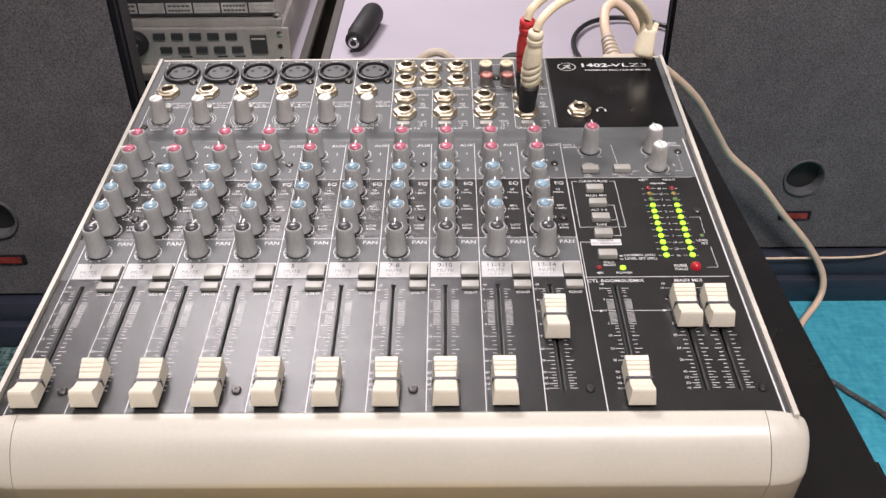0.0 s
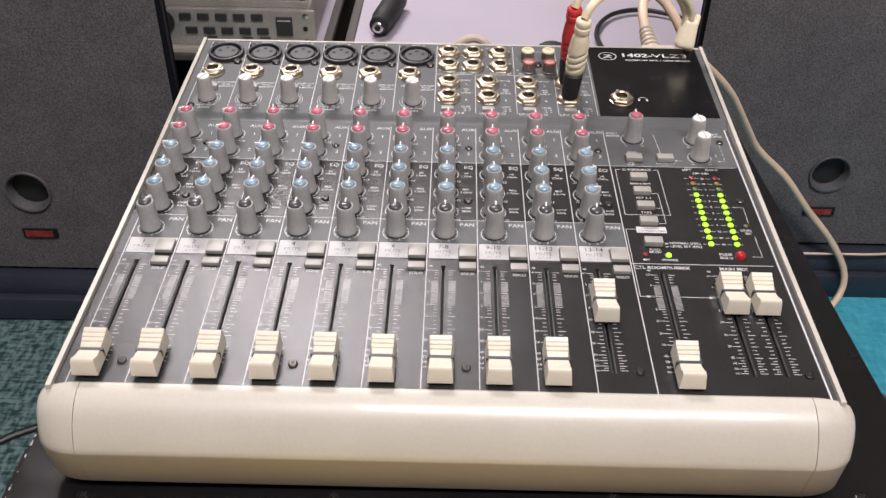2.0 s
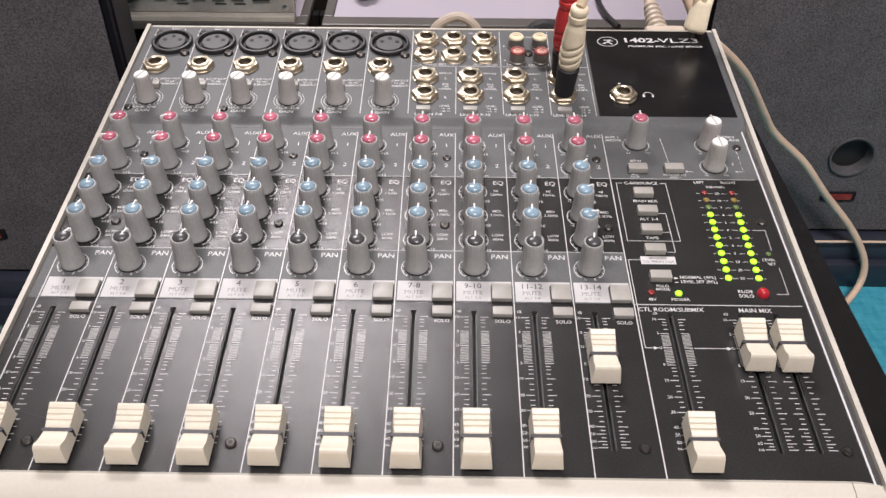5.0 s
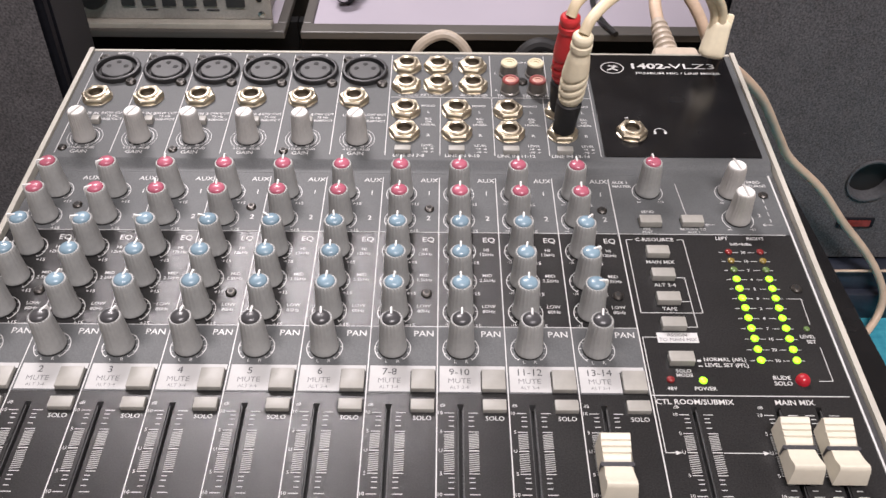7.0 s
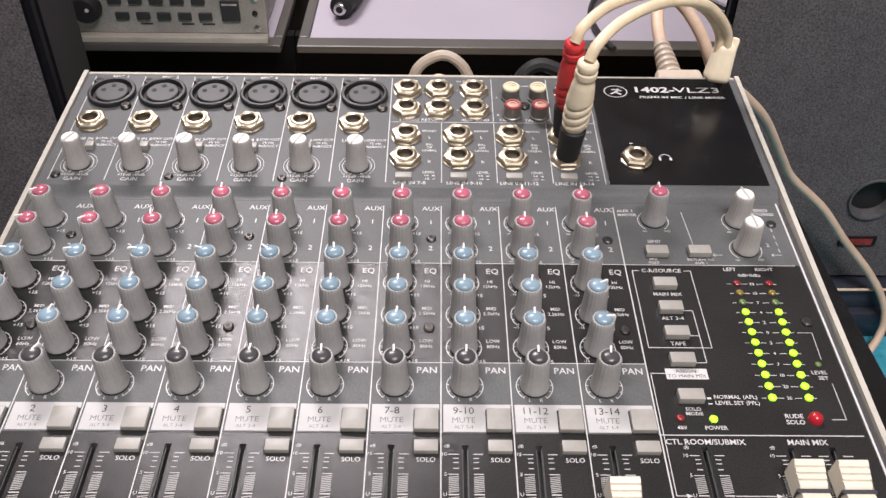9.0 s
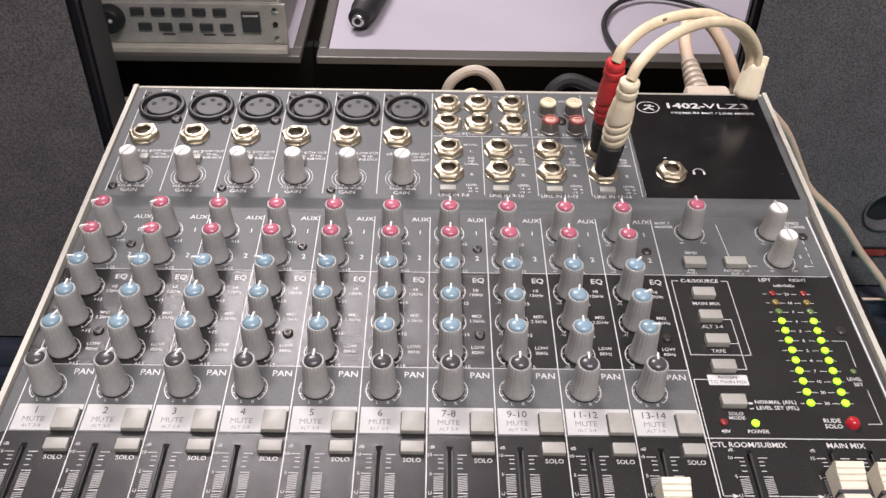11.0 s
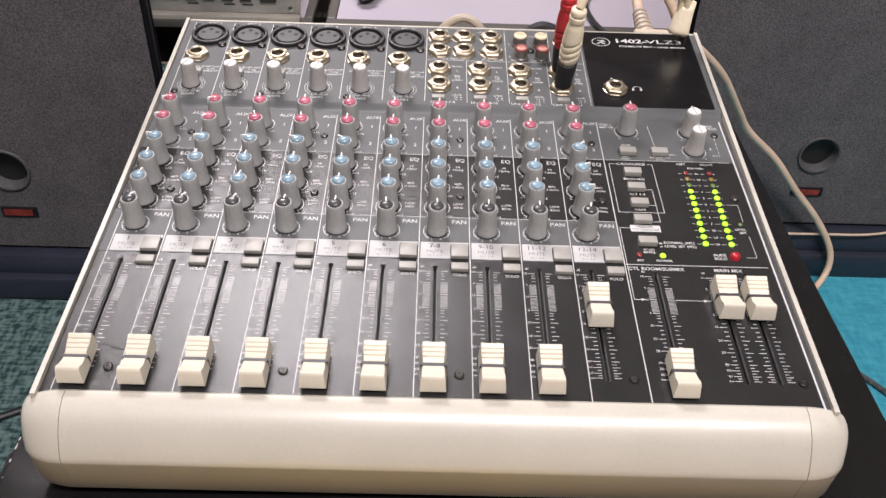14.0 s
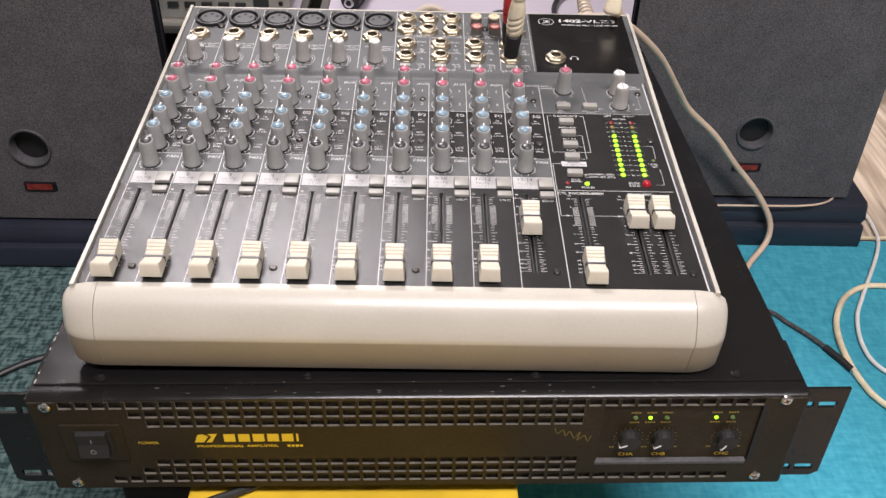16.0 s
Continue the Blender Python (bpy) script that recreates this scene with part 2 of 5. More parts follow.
def lathe(profile, segs=32, flute=0.0, flutes=0, caps=True):
    """profile: radius, height pairs from the bottom up; a fluted body has its radius waved."""
    bm = bmesh.new()
    rings = []
    for r, z, *keep in profile:
        ring = []
        for i in range(segs):
            a = 2 * math.pi * i / segs
            rr = r
            if flutes and keep:
                rr = r - flute * keep[0] * (0.5 - 0.5 * math.cos(flutes * a)) ** 2
            ring.append(bm.verts.new((rr * math.cos(a), rr * math.sin(a), z)))
        rings.append(ring)
    for a, b in zip(rings, rings[1:]):
        for i in range(segs):
            bm.faces.new((a[i], a[(i + 1) % segs], b[(i + 1) % segs], b[i]))
    for ring, flip in ((rings[0], True), (rings[-1], False)):
        if caps and ring[0].co.xy.length > 1e-6:
            bm.faces.new(ring[::-1] if flip else ring)
    return bm


def prism(profile, x0, x1):
    """profile: y, z pairs round the section, swept along x."""
    bm = bmesh.new()
    a = [bm.verts.new((x0, y, z)) for y, z in profile]
    b = [bm.verts.new((x1, y, z)) for y, z in profile]
    n = len(profile)
    for i in range(n):
        bm.faces.new((a[i], a[(i + 1) % n], b[(i + 1) % n], b[i]))
    bm.faces.new(a[::-1]), bm.faces.new(b)
    return bm


def smooth_line(points, steps=8):
    pts = [Vector(p) for p in points]
    pts = [2 * pts[0] - pts[1]] + pts + [2 * pts[-1] - pts[-2]]
    out = []
    for i in range(1, len(pts) - 2):
        p0, p1, p2, p3 = pts[i - 1:i + 3]
        for s in range(steps):
            t = s / steps
            out.append(0.5 * (2 * p1 + (p2 - p0) * t + (2 * p0 - 5 * p1 + 4 * p2 - p3) * t * t + (3 * p1 - p0 - 3 * p2 + p3) * t ** 3))
    out.append(pts[-2])
    return out


def tube(points, radius, segs=10, steps=8, radii=None, smooth_path=True):
    line = smooth_line(points, steps) if smooth_path else [Vector(p) for p in points]
    bm = bmesh.new()
    up = Vector((0.13, 0.21, 1)).normalized()
    rings = []
    for i, p in enumerate(line):
        d = (line[min(i + 1, len(line) - 1)] - line[max(i - 1, 0)]).normalized()
        u = (up - d * up.dot(d)).normalized()
        up = u
        w = d.cross(u)
        r = radii[min(i, len(radii) - 1)] if radii else radius
        rings.append([bm.verts.new(p + r * (math.cos(2 * math.pi * k / segs) * u + math.sin(2 * math.pi * k / segs) * w)) for k in range(segs)])
    for a, b in zip(rings, rings[1:]):
        for k in range(segs):
            bm.faces.new((a[k], a[(k + 1) % segs], b[(k + 1) % segs], b[k]))
    bm.faces.new(rings[0][::-1]), bm.faces.new(rings[-1])
    return bm


def rect(bm, x0, x1, y0, y1, z=0.0):
    bm.faces.new([bm.verts.new((x, y, z)) for x, y in ((x0, y0), (x1, y0), (x1, y1), (x0, y1))])


def stroke(bm, x0, y0, x1, y1, w, z=0.0):
    d = Vector((x1 - x0, y1 - y0)).normalized() * (w / 2)
    n = Vector((-d.y, d.x))
    bm.faces.new([bm.verts.new((x, y, z)) for x, y in ((x0 - n.x, y0 - n.y), (x1 - n.x, y1 - n.y), (x1 + n.x, y1 + n.y), (x0 + n.x, y0 + n.y))])


def arc(bm, cx, cy, r, a0, a1, w, z=0.0, n=28):
    """A flat ring piece; degrees run clockwise from straight up."""
    ring = []
    for i in range(n + 1):
        a = radians(a0 + (a1 - a0) * i / n)
        s, c = math.sin(a), math.cos(a)
        ring.append((bm.verts.new((cx + (r - w / 2) * s, cy + (r - w / 2) * c, z)), bm.verts.new((cx + (r + w / 2) * s, cy + (r + w / 2) * c, z))))
    for a, b in zip(ring, ring[1:]):
        bm.faces.new((a[0], b[0], b[1], a[1]))


GLYPHS = {}


def letters(bm, text, x, y, height, align="CENTER", z=0.0, wide=1.0, bold=0.0):
    """Flat lettering with capitals of that height, centred on (x, y)."""
    key = (text, align, bold)
    if key not in GLYPHS:
        c = bpy.data.curves.new("lettering", "FONT")
        c.body, c.size, c.align_x, c.align_y, c.resolution_u, c.offset = text, 1.0, align, "CENTER", 2, bold
        ob = bpy.data.objects.new("lettering", c)
        scene.collection.objects.link(ob)
        me = bpy.data.meshes.new_from_object(ob.evaluated_get(bpy.context.evaluated_depsgraph_get()))
        GLYPHS[key] = ([v.co.copy() for v in me.vertices], [tuple(p.vertices) for p in me.polygons])
        bpy.data.objects.remove(ob)
        bpy.data.curves.remove(c)
        bpy.data.meshes.remove(me)
    s = height / 0.70
    cos, polys = GLYPHS[key]
    vs = [bm.verts.new((x + v.x * s * wide, y + v.y * s, z)) for v in cos]
    for p in polys:
        try:
            bm.faces.new([vs[i] for i in p])
        except ValueError:
            pass


def bars(bm, x0, x1, y, h, pieces, z=0.0):
    """Unreadable writing: a row of plain bars."""
    w = (x1 - x0) / pieces
    for i in range(pieces):
        rect(bm, x0 + i * w + 0.12 * w, x0 + (i + 1) * w - 0.12 * w, y - h / 2, y + h / 2, z)

# ---- room ----
RX0, RX1, RY0, RY1 = -2.8, 2.8, -3.0, 4.6
part("floor", box(RX0, RX1, RY0, RY1, FLOOR - 0.08, FLOOR), M_FLOORWOOD)
tagged(bpy.data.objects["floor"], "pale grey-brown wood board floor", "floor", kind="structure")
for nm, a in (("wall_north", (RX0, RX1, RY1, RY1 + 0.1)), ("wall_south", (RX0, RX1, RY0 - 0.1, RY0)), ("wall_west", (RX0 - 0.1, RX0, RY0, RY1)), ("wall_east", (RX1, RX1 + 0.1, RY0, RY1))):
    tagged(part(nm, box(*a, FLOOR, CEIL), M_WALL), "plain grey painted room wall", "wall", kind="structure")
tagged(part("ceiling", box(RX0, RX1, RY0, RY1, CEIL, CEIL + 0.08), M_CEIL), "plain off-white painted ceiling", "ceiling", kind="structure")

# rugs under the gear
rug = part("rug", box(0.04, 0.85, -0.12, 0.506, FLOOR, FLOOR + 0.004, 0.0015), M_TEAL)
tagged(rug, "bright teal woven cloth spread on the floor", "rug")
hem = part("hem", tube([(0.04, 0.507, FLOOR + 0.004), (0.4, 0.508, FLOOR + 0.004), (0.85, 0.519, FLOOR + 0.004)], 0.0022, 6), M_CABLE_CREAM, rug, "pale stitched hem")
MAT = -0.127
# back edge drawn on to the bench, dark cloth standing in for shaded floor
rug2 = part("rug", box(-1.0, -0.18, -0.3, 0.86, FLOOR, MAT, 0.004), M_GREEN)
tagged(rug2, "thick dark green checked woven rug on the floor", "rug")

# ---- loudspeakers ----


def loudspeaker(cx, y, z0, w, shift, label):
    """Box with a cloth front, a port and a small red badge; (x, y) is the middle of the front's foot."""
    h, d = 0.52, 0.24
    x = cx
    t = thing("loudspeaker", label, "loudspeaker", x, y, z0, "loudspeakers behind the mixer")
    bm = box(x - w / 2, x + w / 2, y + 0.012, y + d, z0, z0 + h)
    for v in bm.verts:  # the cabinet narrows towards its back
        if v.co.y > y + 0.1:
            v.co.x = x + (v.co.x - x) * 0.42
    bmesh.ops.bevel(bm, geom=bm.edges[:], offset=0.005, segments=2, affect="EDGES")
    part("cabinet", bm, M_SPK_CAB, t)
    # cloth front with the port hole, set off the middle
    x = cx + shift
    pz = 0.087
    bm = bmesh.new()
    n, r = 40, 0.0188
    inner = [bm.verts.new((x + r * math.cos(2 * math.pi * i / n), y, z0 + pz + r * math.sin(2 * math.pi * i / n))) for i in range(n)]
    hw = w / 2 - 0.004
    lo, hi = cx - hw - x, cx + hw - x
    outer = []
    for i in range(n):
        a = 2 * math.pi * i / n
        c, s = math.cos(a), math.sin(a)
        k = 0.05 / max(abs(c), abs(s))
        outer.append(bm.verts.new((x + k * c, y, z0 + pz + k * s)))
    for i in range(n):
        bm.faces.new((inner[i], inner[(i + 1) % n], outer[(i + 1) % n], outer[i]))
    deep = [bm.verts.new(v.co + Vector((0, 0.008, 0))) for v in inner]
    for i in range(n):
        bm.faces.new((inner[i], deep[i], deep[(i + 1) % n], inner[(i + 1) % n]))
    for a, b, c, d2 in ((lo, -0.05, 0.003, h - 0.003), (0.05, hi, 0.003, h - 0.003), (-0.05, 0.05, 0.003, pz - 0.05), (-0.05, 0.05, pz + 0.05, h - 0.003)):
        bm.faces.new([bm.verts.new((x + px, y, z0 + pzz)) for px, pzz in ((a, c), (b, c), (b, d2), (a, d2))])
    bmesh.ops.remove_doubles(bm, verts=bm.verts, dist=1e-5)
    part("grille", bm, M_GRILLE, t, "charcoal speaker cloth front")
    part("grille_edge", box(cx - hw - 0.002, cx + hw + 0.002, y + 0.0092, y + 0.0119, z0 + 0.001, z0 + h - 0.001, 0.004), M_SPK_CAB, t)
    # a round port tube
    prof = [(0.0189, -0.007), (0.0206, 0.0005), (0.0200, 0.0020), (0.0184, 0.0016), (0.0170, -0.002), (0.0163, -0.0085)]
    part("port", lathe(prof, 40, caps=False), M_PORT, t, "dark round bass port", pose(x, y - 0.0005, z0 + pz, 90, 0, 0), smooth=True)
    # near-black disc in place of the port's deep shade
    part("port_depth", lathe([(0.0182, 0.0), (0.0, 0.0002)], 32), M_SLOT, t, "", pose(x, y + 0.0085, z0 + pz, 90, 0, 0))
    bz = z0 + 0.043
    b = part("badge", box(x - 0.016, x + 0.016, y - 0.002, y + 0.0005, bz - 0.0048, bz + 0.0048, 0.001), M_SPK_CAB, t, "small dark badge with red marks")
    bm = bmesh.new()
    box(x - 0.013, x + 0.012, y - 0.0028, y - 0.0015, bz - 0.0032, bz + 0.0030, 0, bm=bm)
    part("badge_mark", bm, material("dull_red_badge", (0.19, 0.024, 0.017), 0.45, wear=0.5, wear_scale=160), b)
    return t


SPK_R = loudspeaker(0.364, 0.515, FLOOR + 0.056, 0.284, 0.012, "dark grey cloth-fronted loudspeaker on a navy plinth")
SPK_L = loudspeaker(-0.355, 0.41, MAT + 0.0468, 0.265, -0.014, "dark grey cloth-fronted loudspeaker on a navy plinth")


def plinth(x0, x1, y, foot, tall, label):
    """A low moulded stand: a set-back base under a rounded top tray."""
    k = tall / 0.055
    t = thing("speaker_plinth", label, "plinth", (x0 + x1) / 2, y, foot, "plinths under the loudspeakers")
    for nm, prof in (("base", ((0.255, 0), (0.255, 0.0318), (-0.001, 0.0318), (-0.0040, 0.0305), (-0.0052, 0.027), (-0.0055, 0.004), (-0.003, 0))),
                     ("top_tray", ((0.26, 0.0322), (0.26, 0.055), (0.014, 0.055), (0.007, 0.052), (0.0035, 0.044), (0.003, 0.036), (0.003, 0.0322)))):
        bm = prism([(y + dy, foot + k * dz) for dy, dz in prof], x0, x1)
        ends = [e for e in bm.edges if abs(e.verts[0].co.x - e.verts[1].co.x) < 1e-6 and e.verts[0].co.z > foot + 0.01]
        bmesh.ops.bevel(bm, geom=ends, offset=0.005, segments=3, affect="EDGES", profile=0.6)
        for v in bm.verts:  # rounded front corners in plan
            for xe, sx in ((x0, 1), (x1, -1)):
                d = sx * (v.co.x - xe)
                if d < 0.012 and v.co.y < y + 0.02:
                    v.co.x += sx * 0.006 * (1 - (v.co.y - y + 0.005) / 0.025)
        part(nm, bm, M_PLINTH, t, smooth=True)
    return t


plinth(0.20, 0.530, 0.499, FLOOR, 0.0555, "navy black moulded plastic plinth on the floor")
plinth(-0.54, -0.175, 0.395, MAT, 0.0463, "navy black moulded plastic plinth on the rug")

# ---- benches behind ----


def bench(x0, x1, y0, label):
    t = thing("bench", label, "bench", (x0 + x1) / 2, y0, -0.1412, "low benches behind")
    part("top", box(x0 + 0.012, x1 - 0.012, y0 + 0.024, 1.7, -0.0672, -0.062, 0.001), M_TABLE, t, "pale lavender laminate top")
    part("edging", box(x0, x1, y0, y0 + 0.023, -0.068, -0.059, 0.002), M_TABLE_EDGE, t)
    part("edging", box(x0, x0 + 0.0115, y0 + 0.0232, 1.7, -0.068, -0.059, 0.002), M_TABLE_EDGE, t)
    part("edging", box(x1 - 0.0115, x1, y0 + 0.0232, 1.7, -0.068, -0.059, 0.002), M_TABLE_EDGE, t)
    # near-black board stands in for the shaded void and the gap between benches
    part("front_board", box(x0 - 0.0085, x1 + 0.0085, y0 + 0.045, y0 + 0.060, -0.1410, -0.0685, 0.001), M_BENCH_VOID, t)
    part("body", box(x0 + 0.006, x1 - 0.006, y0 + 0.061, 1.69, -0.1410, -0.0692), M_BENCH_VOID, t)
    return t


bench(-0.145, 0.75, 0.843, "low bench with pale laminate top and dark space below")
bench(-1.0, -0.163, 0.843, "low bench with pale laminate top and dark space below")

# ---- mixing desk ----
LOW = Matrix.Translation((0, 0.0535, 0.1495)) @ Matrix.Rotation(math.atan2(0.0123, 0.1785), 4, "X")
UPP = Matrix.Translation((0, 0.262, 0.1665)) @ Matrix.Rotation(math.atan2(0.0085, 0.0945), 4, "X")


def on_low(x, y, h=0.0, turn=0.0):
    """Pose on the lower panel, in millimetres; turn: degrees clockwise."""
    return LOW @ pose(x / 1000, (y - 53.5) / 997.6, h / 1000, 0, 0, -turn)


def on_upp(x, y, h=0.0, turn=0.0):
    return UPP @ pose(x / 1000, (y - 262) / 996.0, h / 1000, 0, 0, -turn)


MM = Matrix.Scale(0.001, 4)


def mm_mesh(name, bm, mat, smooth=False):
    bmesh.ops.transform(bm, matrix=MM, verts=bm.verts)
    return to_mesh(name, bm, mat, smooth)


mixer = thing("mixing_desk", "fourteen-channel audio mixing desk with cream armrest on the amplifier", "mixing desk", 0.0015, 0.2, 0.104)
X0, PITCH = -169.7, 26.68
CH = [X0 + PITCH * i for i in range(10)]
SLOT = [c + 8.7 for c in CH] + [112.3, 143.5, 158.7]
LEFT_E, RIGHT_E = -174.5, 177.0


def holed_plate(xs, ys, hole, depth):
    """A flat plate in cells between the lines xs and ys; cells that hole() names are cut through, with walls of that depth."""
    bm = bmesh.new()
    vt, vb = {}, {}
    walls = []

    def v(d, i, j, z):
        if (i, j) not in d:
            d[i, j] = bm.verts.new((xs[i], ys[j], z))
        return d[i, j]

    solid = {(i, j): not hole((xs[i] + xs[i + 1]) / 2, (ys[j] + ys[j + 1]) / 2) for i in range(len(xs) - 1) for j in range(len(ys) - 1)}
    for (i, j), s in solid.items():
        if not s:
            continue
        bm.faces.new((v(vt, i, j, 0), v(vt, i + 1, j, 0), v(vt, i + 1, j + 1, 0), v(vt, i, j + 1, 0)))
        for di, dj, a, b in ((0, -1, (i, j), (i + 1, j)), (1, 0, (i + 1, j), (i + 1, j + 1)), (0, 1, (i + 1, j + 1), (i, j + 1)), (-1, 0, (i, j + 1), (i, j))):
            if not solid.get((i + di, j + dj), False):
                walls.append(bm.faces.new((v(vt, *a, 0), v(vb, *a, -depth), v(vb, *b, -depth), v(vt, *b, 0))))
    for f in walls:
        f.material_index = 1
    return bm


SW = 1.15
xs = sorted([LEFT_E, RIGHT_E] + [s + d for s in SLOT for d in (-SW, SW)])
ys = [38.0, 52.3, 124.2, 259.5]
ys_l = [(y - 53.5) / 0.9976 for y in ys]
bm = holed_plate(xs, ys_l, lambda x, y: any(abs(x - s) < SW for s in SLOT) and ys_l[1] < y < ys_l[2], 4.0)
panel = link("panel", mm_mesh("panel", bm, M_PANEL_DARK), mixer, LOW, "black powder-coated lower panel with fader slots")
panel.data.materials.append(M_SLOTLIP)
bm = box(LEFT_E + 0.5, RIGHT_E - 0.5, -14.5, 203, -5.5, -4.2)
link("slot_backing", mm_mesh("slot_backing", bm, M_SLOT), mixer, LOW)
# pale worn steel lips inside each slot
lip = bmesh.new()
for s in (-1, 1):
    box(s * 0.95 - 0.22, s * 0.95 + 0.22, -34.9, 35.9, -3.2, -0.9, 0, bm=lip)
lip_me = mm_mesh("slot_rail", lip, M_SLOTLIP)
for s in SLOT:
    link("slot_rail", lip_me, mixer, on_low(s, 87.4))


def low_sheet(name, x0, x1, y0, y1, mat, h=0.0, label=""):
    bm = bmesh.new()
    box(x0, x1, (y0 - 53.5) / 0.9976, (y1 - 53.5) / 0.9976, h, h + 0.12, 0, bm=bm)
    return link(name, mm_mesh(name, bm, mat), mixer, LOW, label)


low_sheet("aux_band", LEFT_E, RIGHT_E, 217.4, 259.3, M_PANEL_GREY, 0, "grey painted band behind the send knobs")
low_sheet("pan_band", LEFT_E, 97.0, 129.2, 162.0, M_PANEL_GREY, 0, "grey painted band behind the pan knobs")
bm = box(LEFT_E, RIGHT_E, 3.4, 95.2, -3, 0)
link("jack_panel", mm_mesh("jack_panel", bm, M_PANEL_GREY), mixer, UPP, "grey raised panel carrying the sockets")
# rounded step between the two panels
zl = (LOW @ Vector((0, (258.0 - 53.5) / 997.6, 0)))
zu = (UPP @ Vector((0, 0.0035, 0)))
bm = prism([(zl.y - 0.0004, zl.z - 0.003), (zl.y, zl.z + 0.0002), (zl.y + 0.0022, zl.z + 0.0003), (zu.y - 0.0030, zu.z - 0.0017), (zu.y - 0.0012, zu.z - 0.0003), (zu.y, zu.z), (zu.y, zu.z - 0.003)], LEFT_E / 1000, RIGHT_E / 1000)
part("step_lip", bm, M_PANEL_GREY, mixer, "rounded step between the panels", smooth=True)
low_plate = bmesh.new()
box(97.2, 173.8, 6.4, 94.6, 0.0, 0.5, 0.15, bm=low_plate)
link("badge_plate", mm_mesh("badge_plate", low_plate, M_PLATE), mixer, UPP, "glossy black plate round the phones socket")

# chassis and side rails
back = UPP @ Vector((0, 0.0952, 0))
f0 = LOW @ Vector((0, -0.0155, 0))
body = [(0.034, 0.106), (0.034, f0.z - 0.006), (zl.y, zl.z - 0.006), (zu.y, zu.z - 0.0045), (back.y - 0.001, back.z - 0.0045), (back.y - 0.001, 0.106)]
part("chassis", prism(body, LEFT_E / 1000 + 0.0005, RIGHT_E / 1000 - 0.0005), M_CHASSIS, mixer)
part("back_plate", box(LEFT_E / 1000, RIGHT_E / 1000, back.y - 0.0008, back.y + 0.001, 0.107, back.z + 0.0006, 0.0004), M_RAIL, mixer)
for sx, x_in in ((-1, LEFT_E), (1, RIGHT_E)):
    a, b = sorted((x_in / 1000 + sx * 0.0003, x_in / 1000 + sx * 0.0026))
    prof = [(0.036, 0.107), (0.036, f0.z + 0.0022), (0.14, 0.1579), (0.20, 0.1626), (zu.y, zu.z + 0.0017), (back.y + 0.001, back.z + 0.0016), (back.y + 0.001, 0.107)]
    part("side_rail", prism(prof, a, b), M_RAIL, mixer, "cream painted steel side rail")
    if sx < 0:
        continue
    # thin bright edge strip beside the rail
    bm = bmesh.new()
    w0, w1 = sorted((x_in - sx * 3.0, x_in - sx * 2.2))
    box(w0, w1, -15, 205, 0.1, 0.6, 0, bm=bm)
    link("edge_strip", mm_mesh("edge_strip", bm, M_PRINT), mixer, LOW)
    w0, w1 = sorted((x_in - sx * 2.0, x_in - sx * 0.1))
    bm = box(w0, w1, -15, 205, 0.02, 0.2)
    link("edge_groove", mm_mesh("edge_groove", bm, M_CHASSIS), mixer, LOW)

# armrest: a rounded bar with moulded end caps
ARM = [(0.0405, 0.108), (0.0405, 0.1487), (0.0385, 0.1502), (0.0345, 0.1499), (0.0300, 0.1480), (0.0258, 0.1449), (0.0220, 0.1404), (0.0190, 0.1350), (0.0172, 0.1305), (0.0167, 0.1278), (0.0170, 0.1262),
       (0.0177, 0.1245), (0.0210, 0.1042), (0.0222, 0.1026), (0.0248, 0.1020)]


def arm_cap(sx):
    """End cap: the bar's section shrinks and rounds away towards the end."""
    bm = bmesh.new()
    rings = []
    x_in, out = (-0.1625, -0.1815) if sx < 0 else (0.1655, 0.1845)
    cy, cz = 0.034, 0.126
    for i in range(9):
        a = i / 8 * math.pi / 2
        k = 1 - 0.62 * (1 - math.cos(a))
        x = x_in + (out - x_in) * math.sin(a)
        ring = []
        for y, z in ARM:
            yy = cy + (y - cy) * (k if y < cy else 1)
            zz = cz + (z - cz) * (1 - 0.30 * (1 - math.cos(a)) if z > cz else 1 - 0.15 * (1 - math.cos(a)))
            ring.append(bm.verts.new((x, yy, zz)))
        rings.append(ring)
    n = len(ARM)
    for a, b in zip(rings, rings[1:]):
        for i in range(n):
            bm.faces.new((a[i], a[(i + 1) % n], b[(i + 1) % n], b[i]))
    bm.faces.new(rings[0][::-1]), bm.faces.new(rings[-1])
    return bm


armrest = part("armrest", prism(ARM, -0.1622, 0.1652), M_ARM, mixer, "cream moulded plastic armrest", smooth=True)
for sx in (-1, 1):
    part("armrest_cap", arm_cap(sx), M_ARM, armrest, "rounded cream end cap", smooth=True)
for fx in (-0.15, 0.153):
    for fy in (0.06, 0.33):
        part("foot", lathe([(0.008, 0.1 + 0.0105 * (fx - 0.0145)), (0.009, 0.1027), (0.009, 0.107)], 20), M_BLACK, mixer, "", pose(fx, fy, 0))

# ---- knobs ----
rng = random.Random(4)
TALL = 1.04
KNOB_PROF = [(5.5, 0.5), (5.65, 1.0), (5.45, 1.8, 0.4), (4.95, 9.4, 0.35), (4.6, 15.2, 0.6), (4.52, 16.4, 1.1), (4.25, 16.9, 1.1), (3.5, 16.9), (0.0, 16.8)]
CAP_PROF = [(3.6, 16.7), (3.6, 17.15), (3.2, 17.8), (2.2, 18.35), (1.0, 18.6), (0.0, 18.65)]
# near-black ring puts the shadow gap under the knob into colour
SHADOW_RING_ME = mm_mesh("skirt", lathe([(5.75, 0.0), (5.75, 0.5), (3.0, 0.6)], 28), M_SLOT)
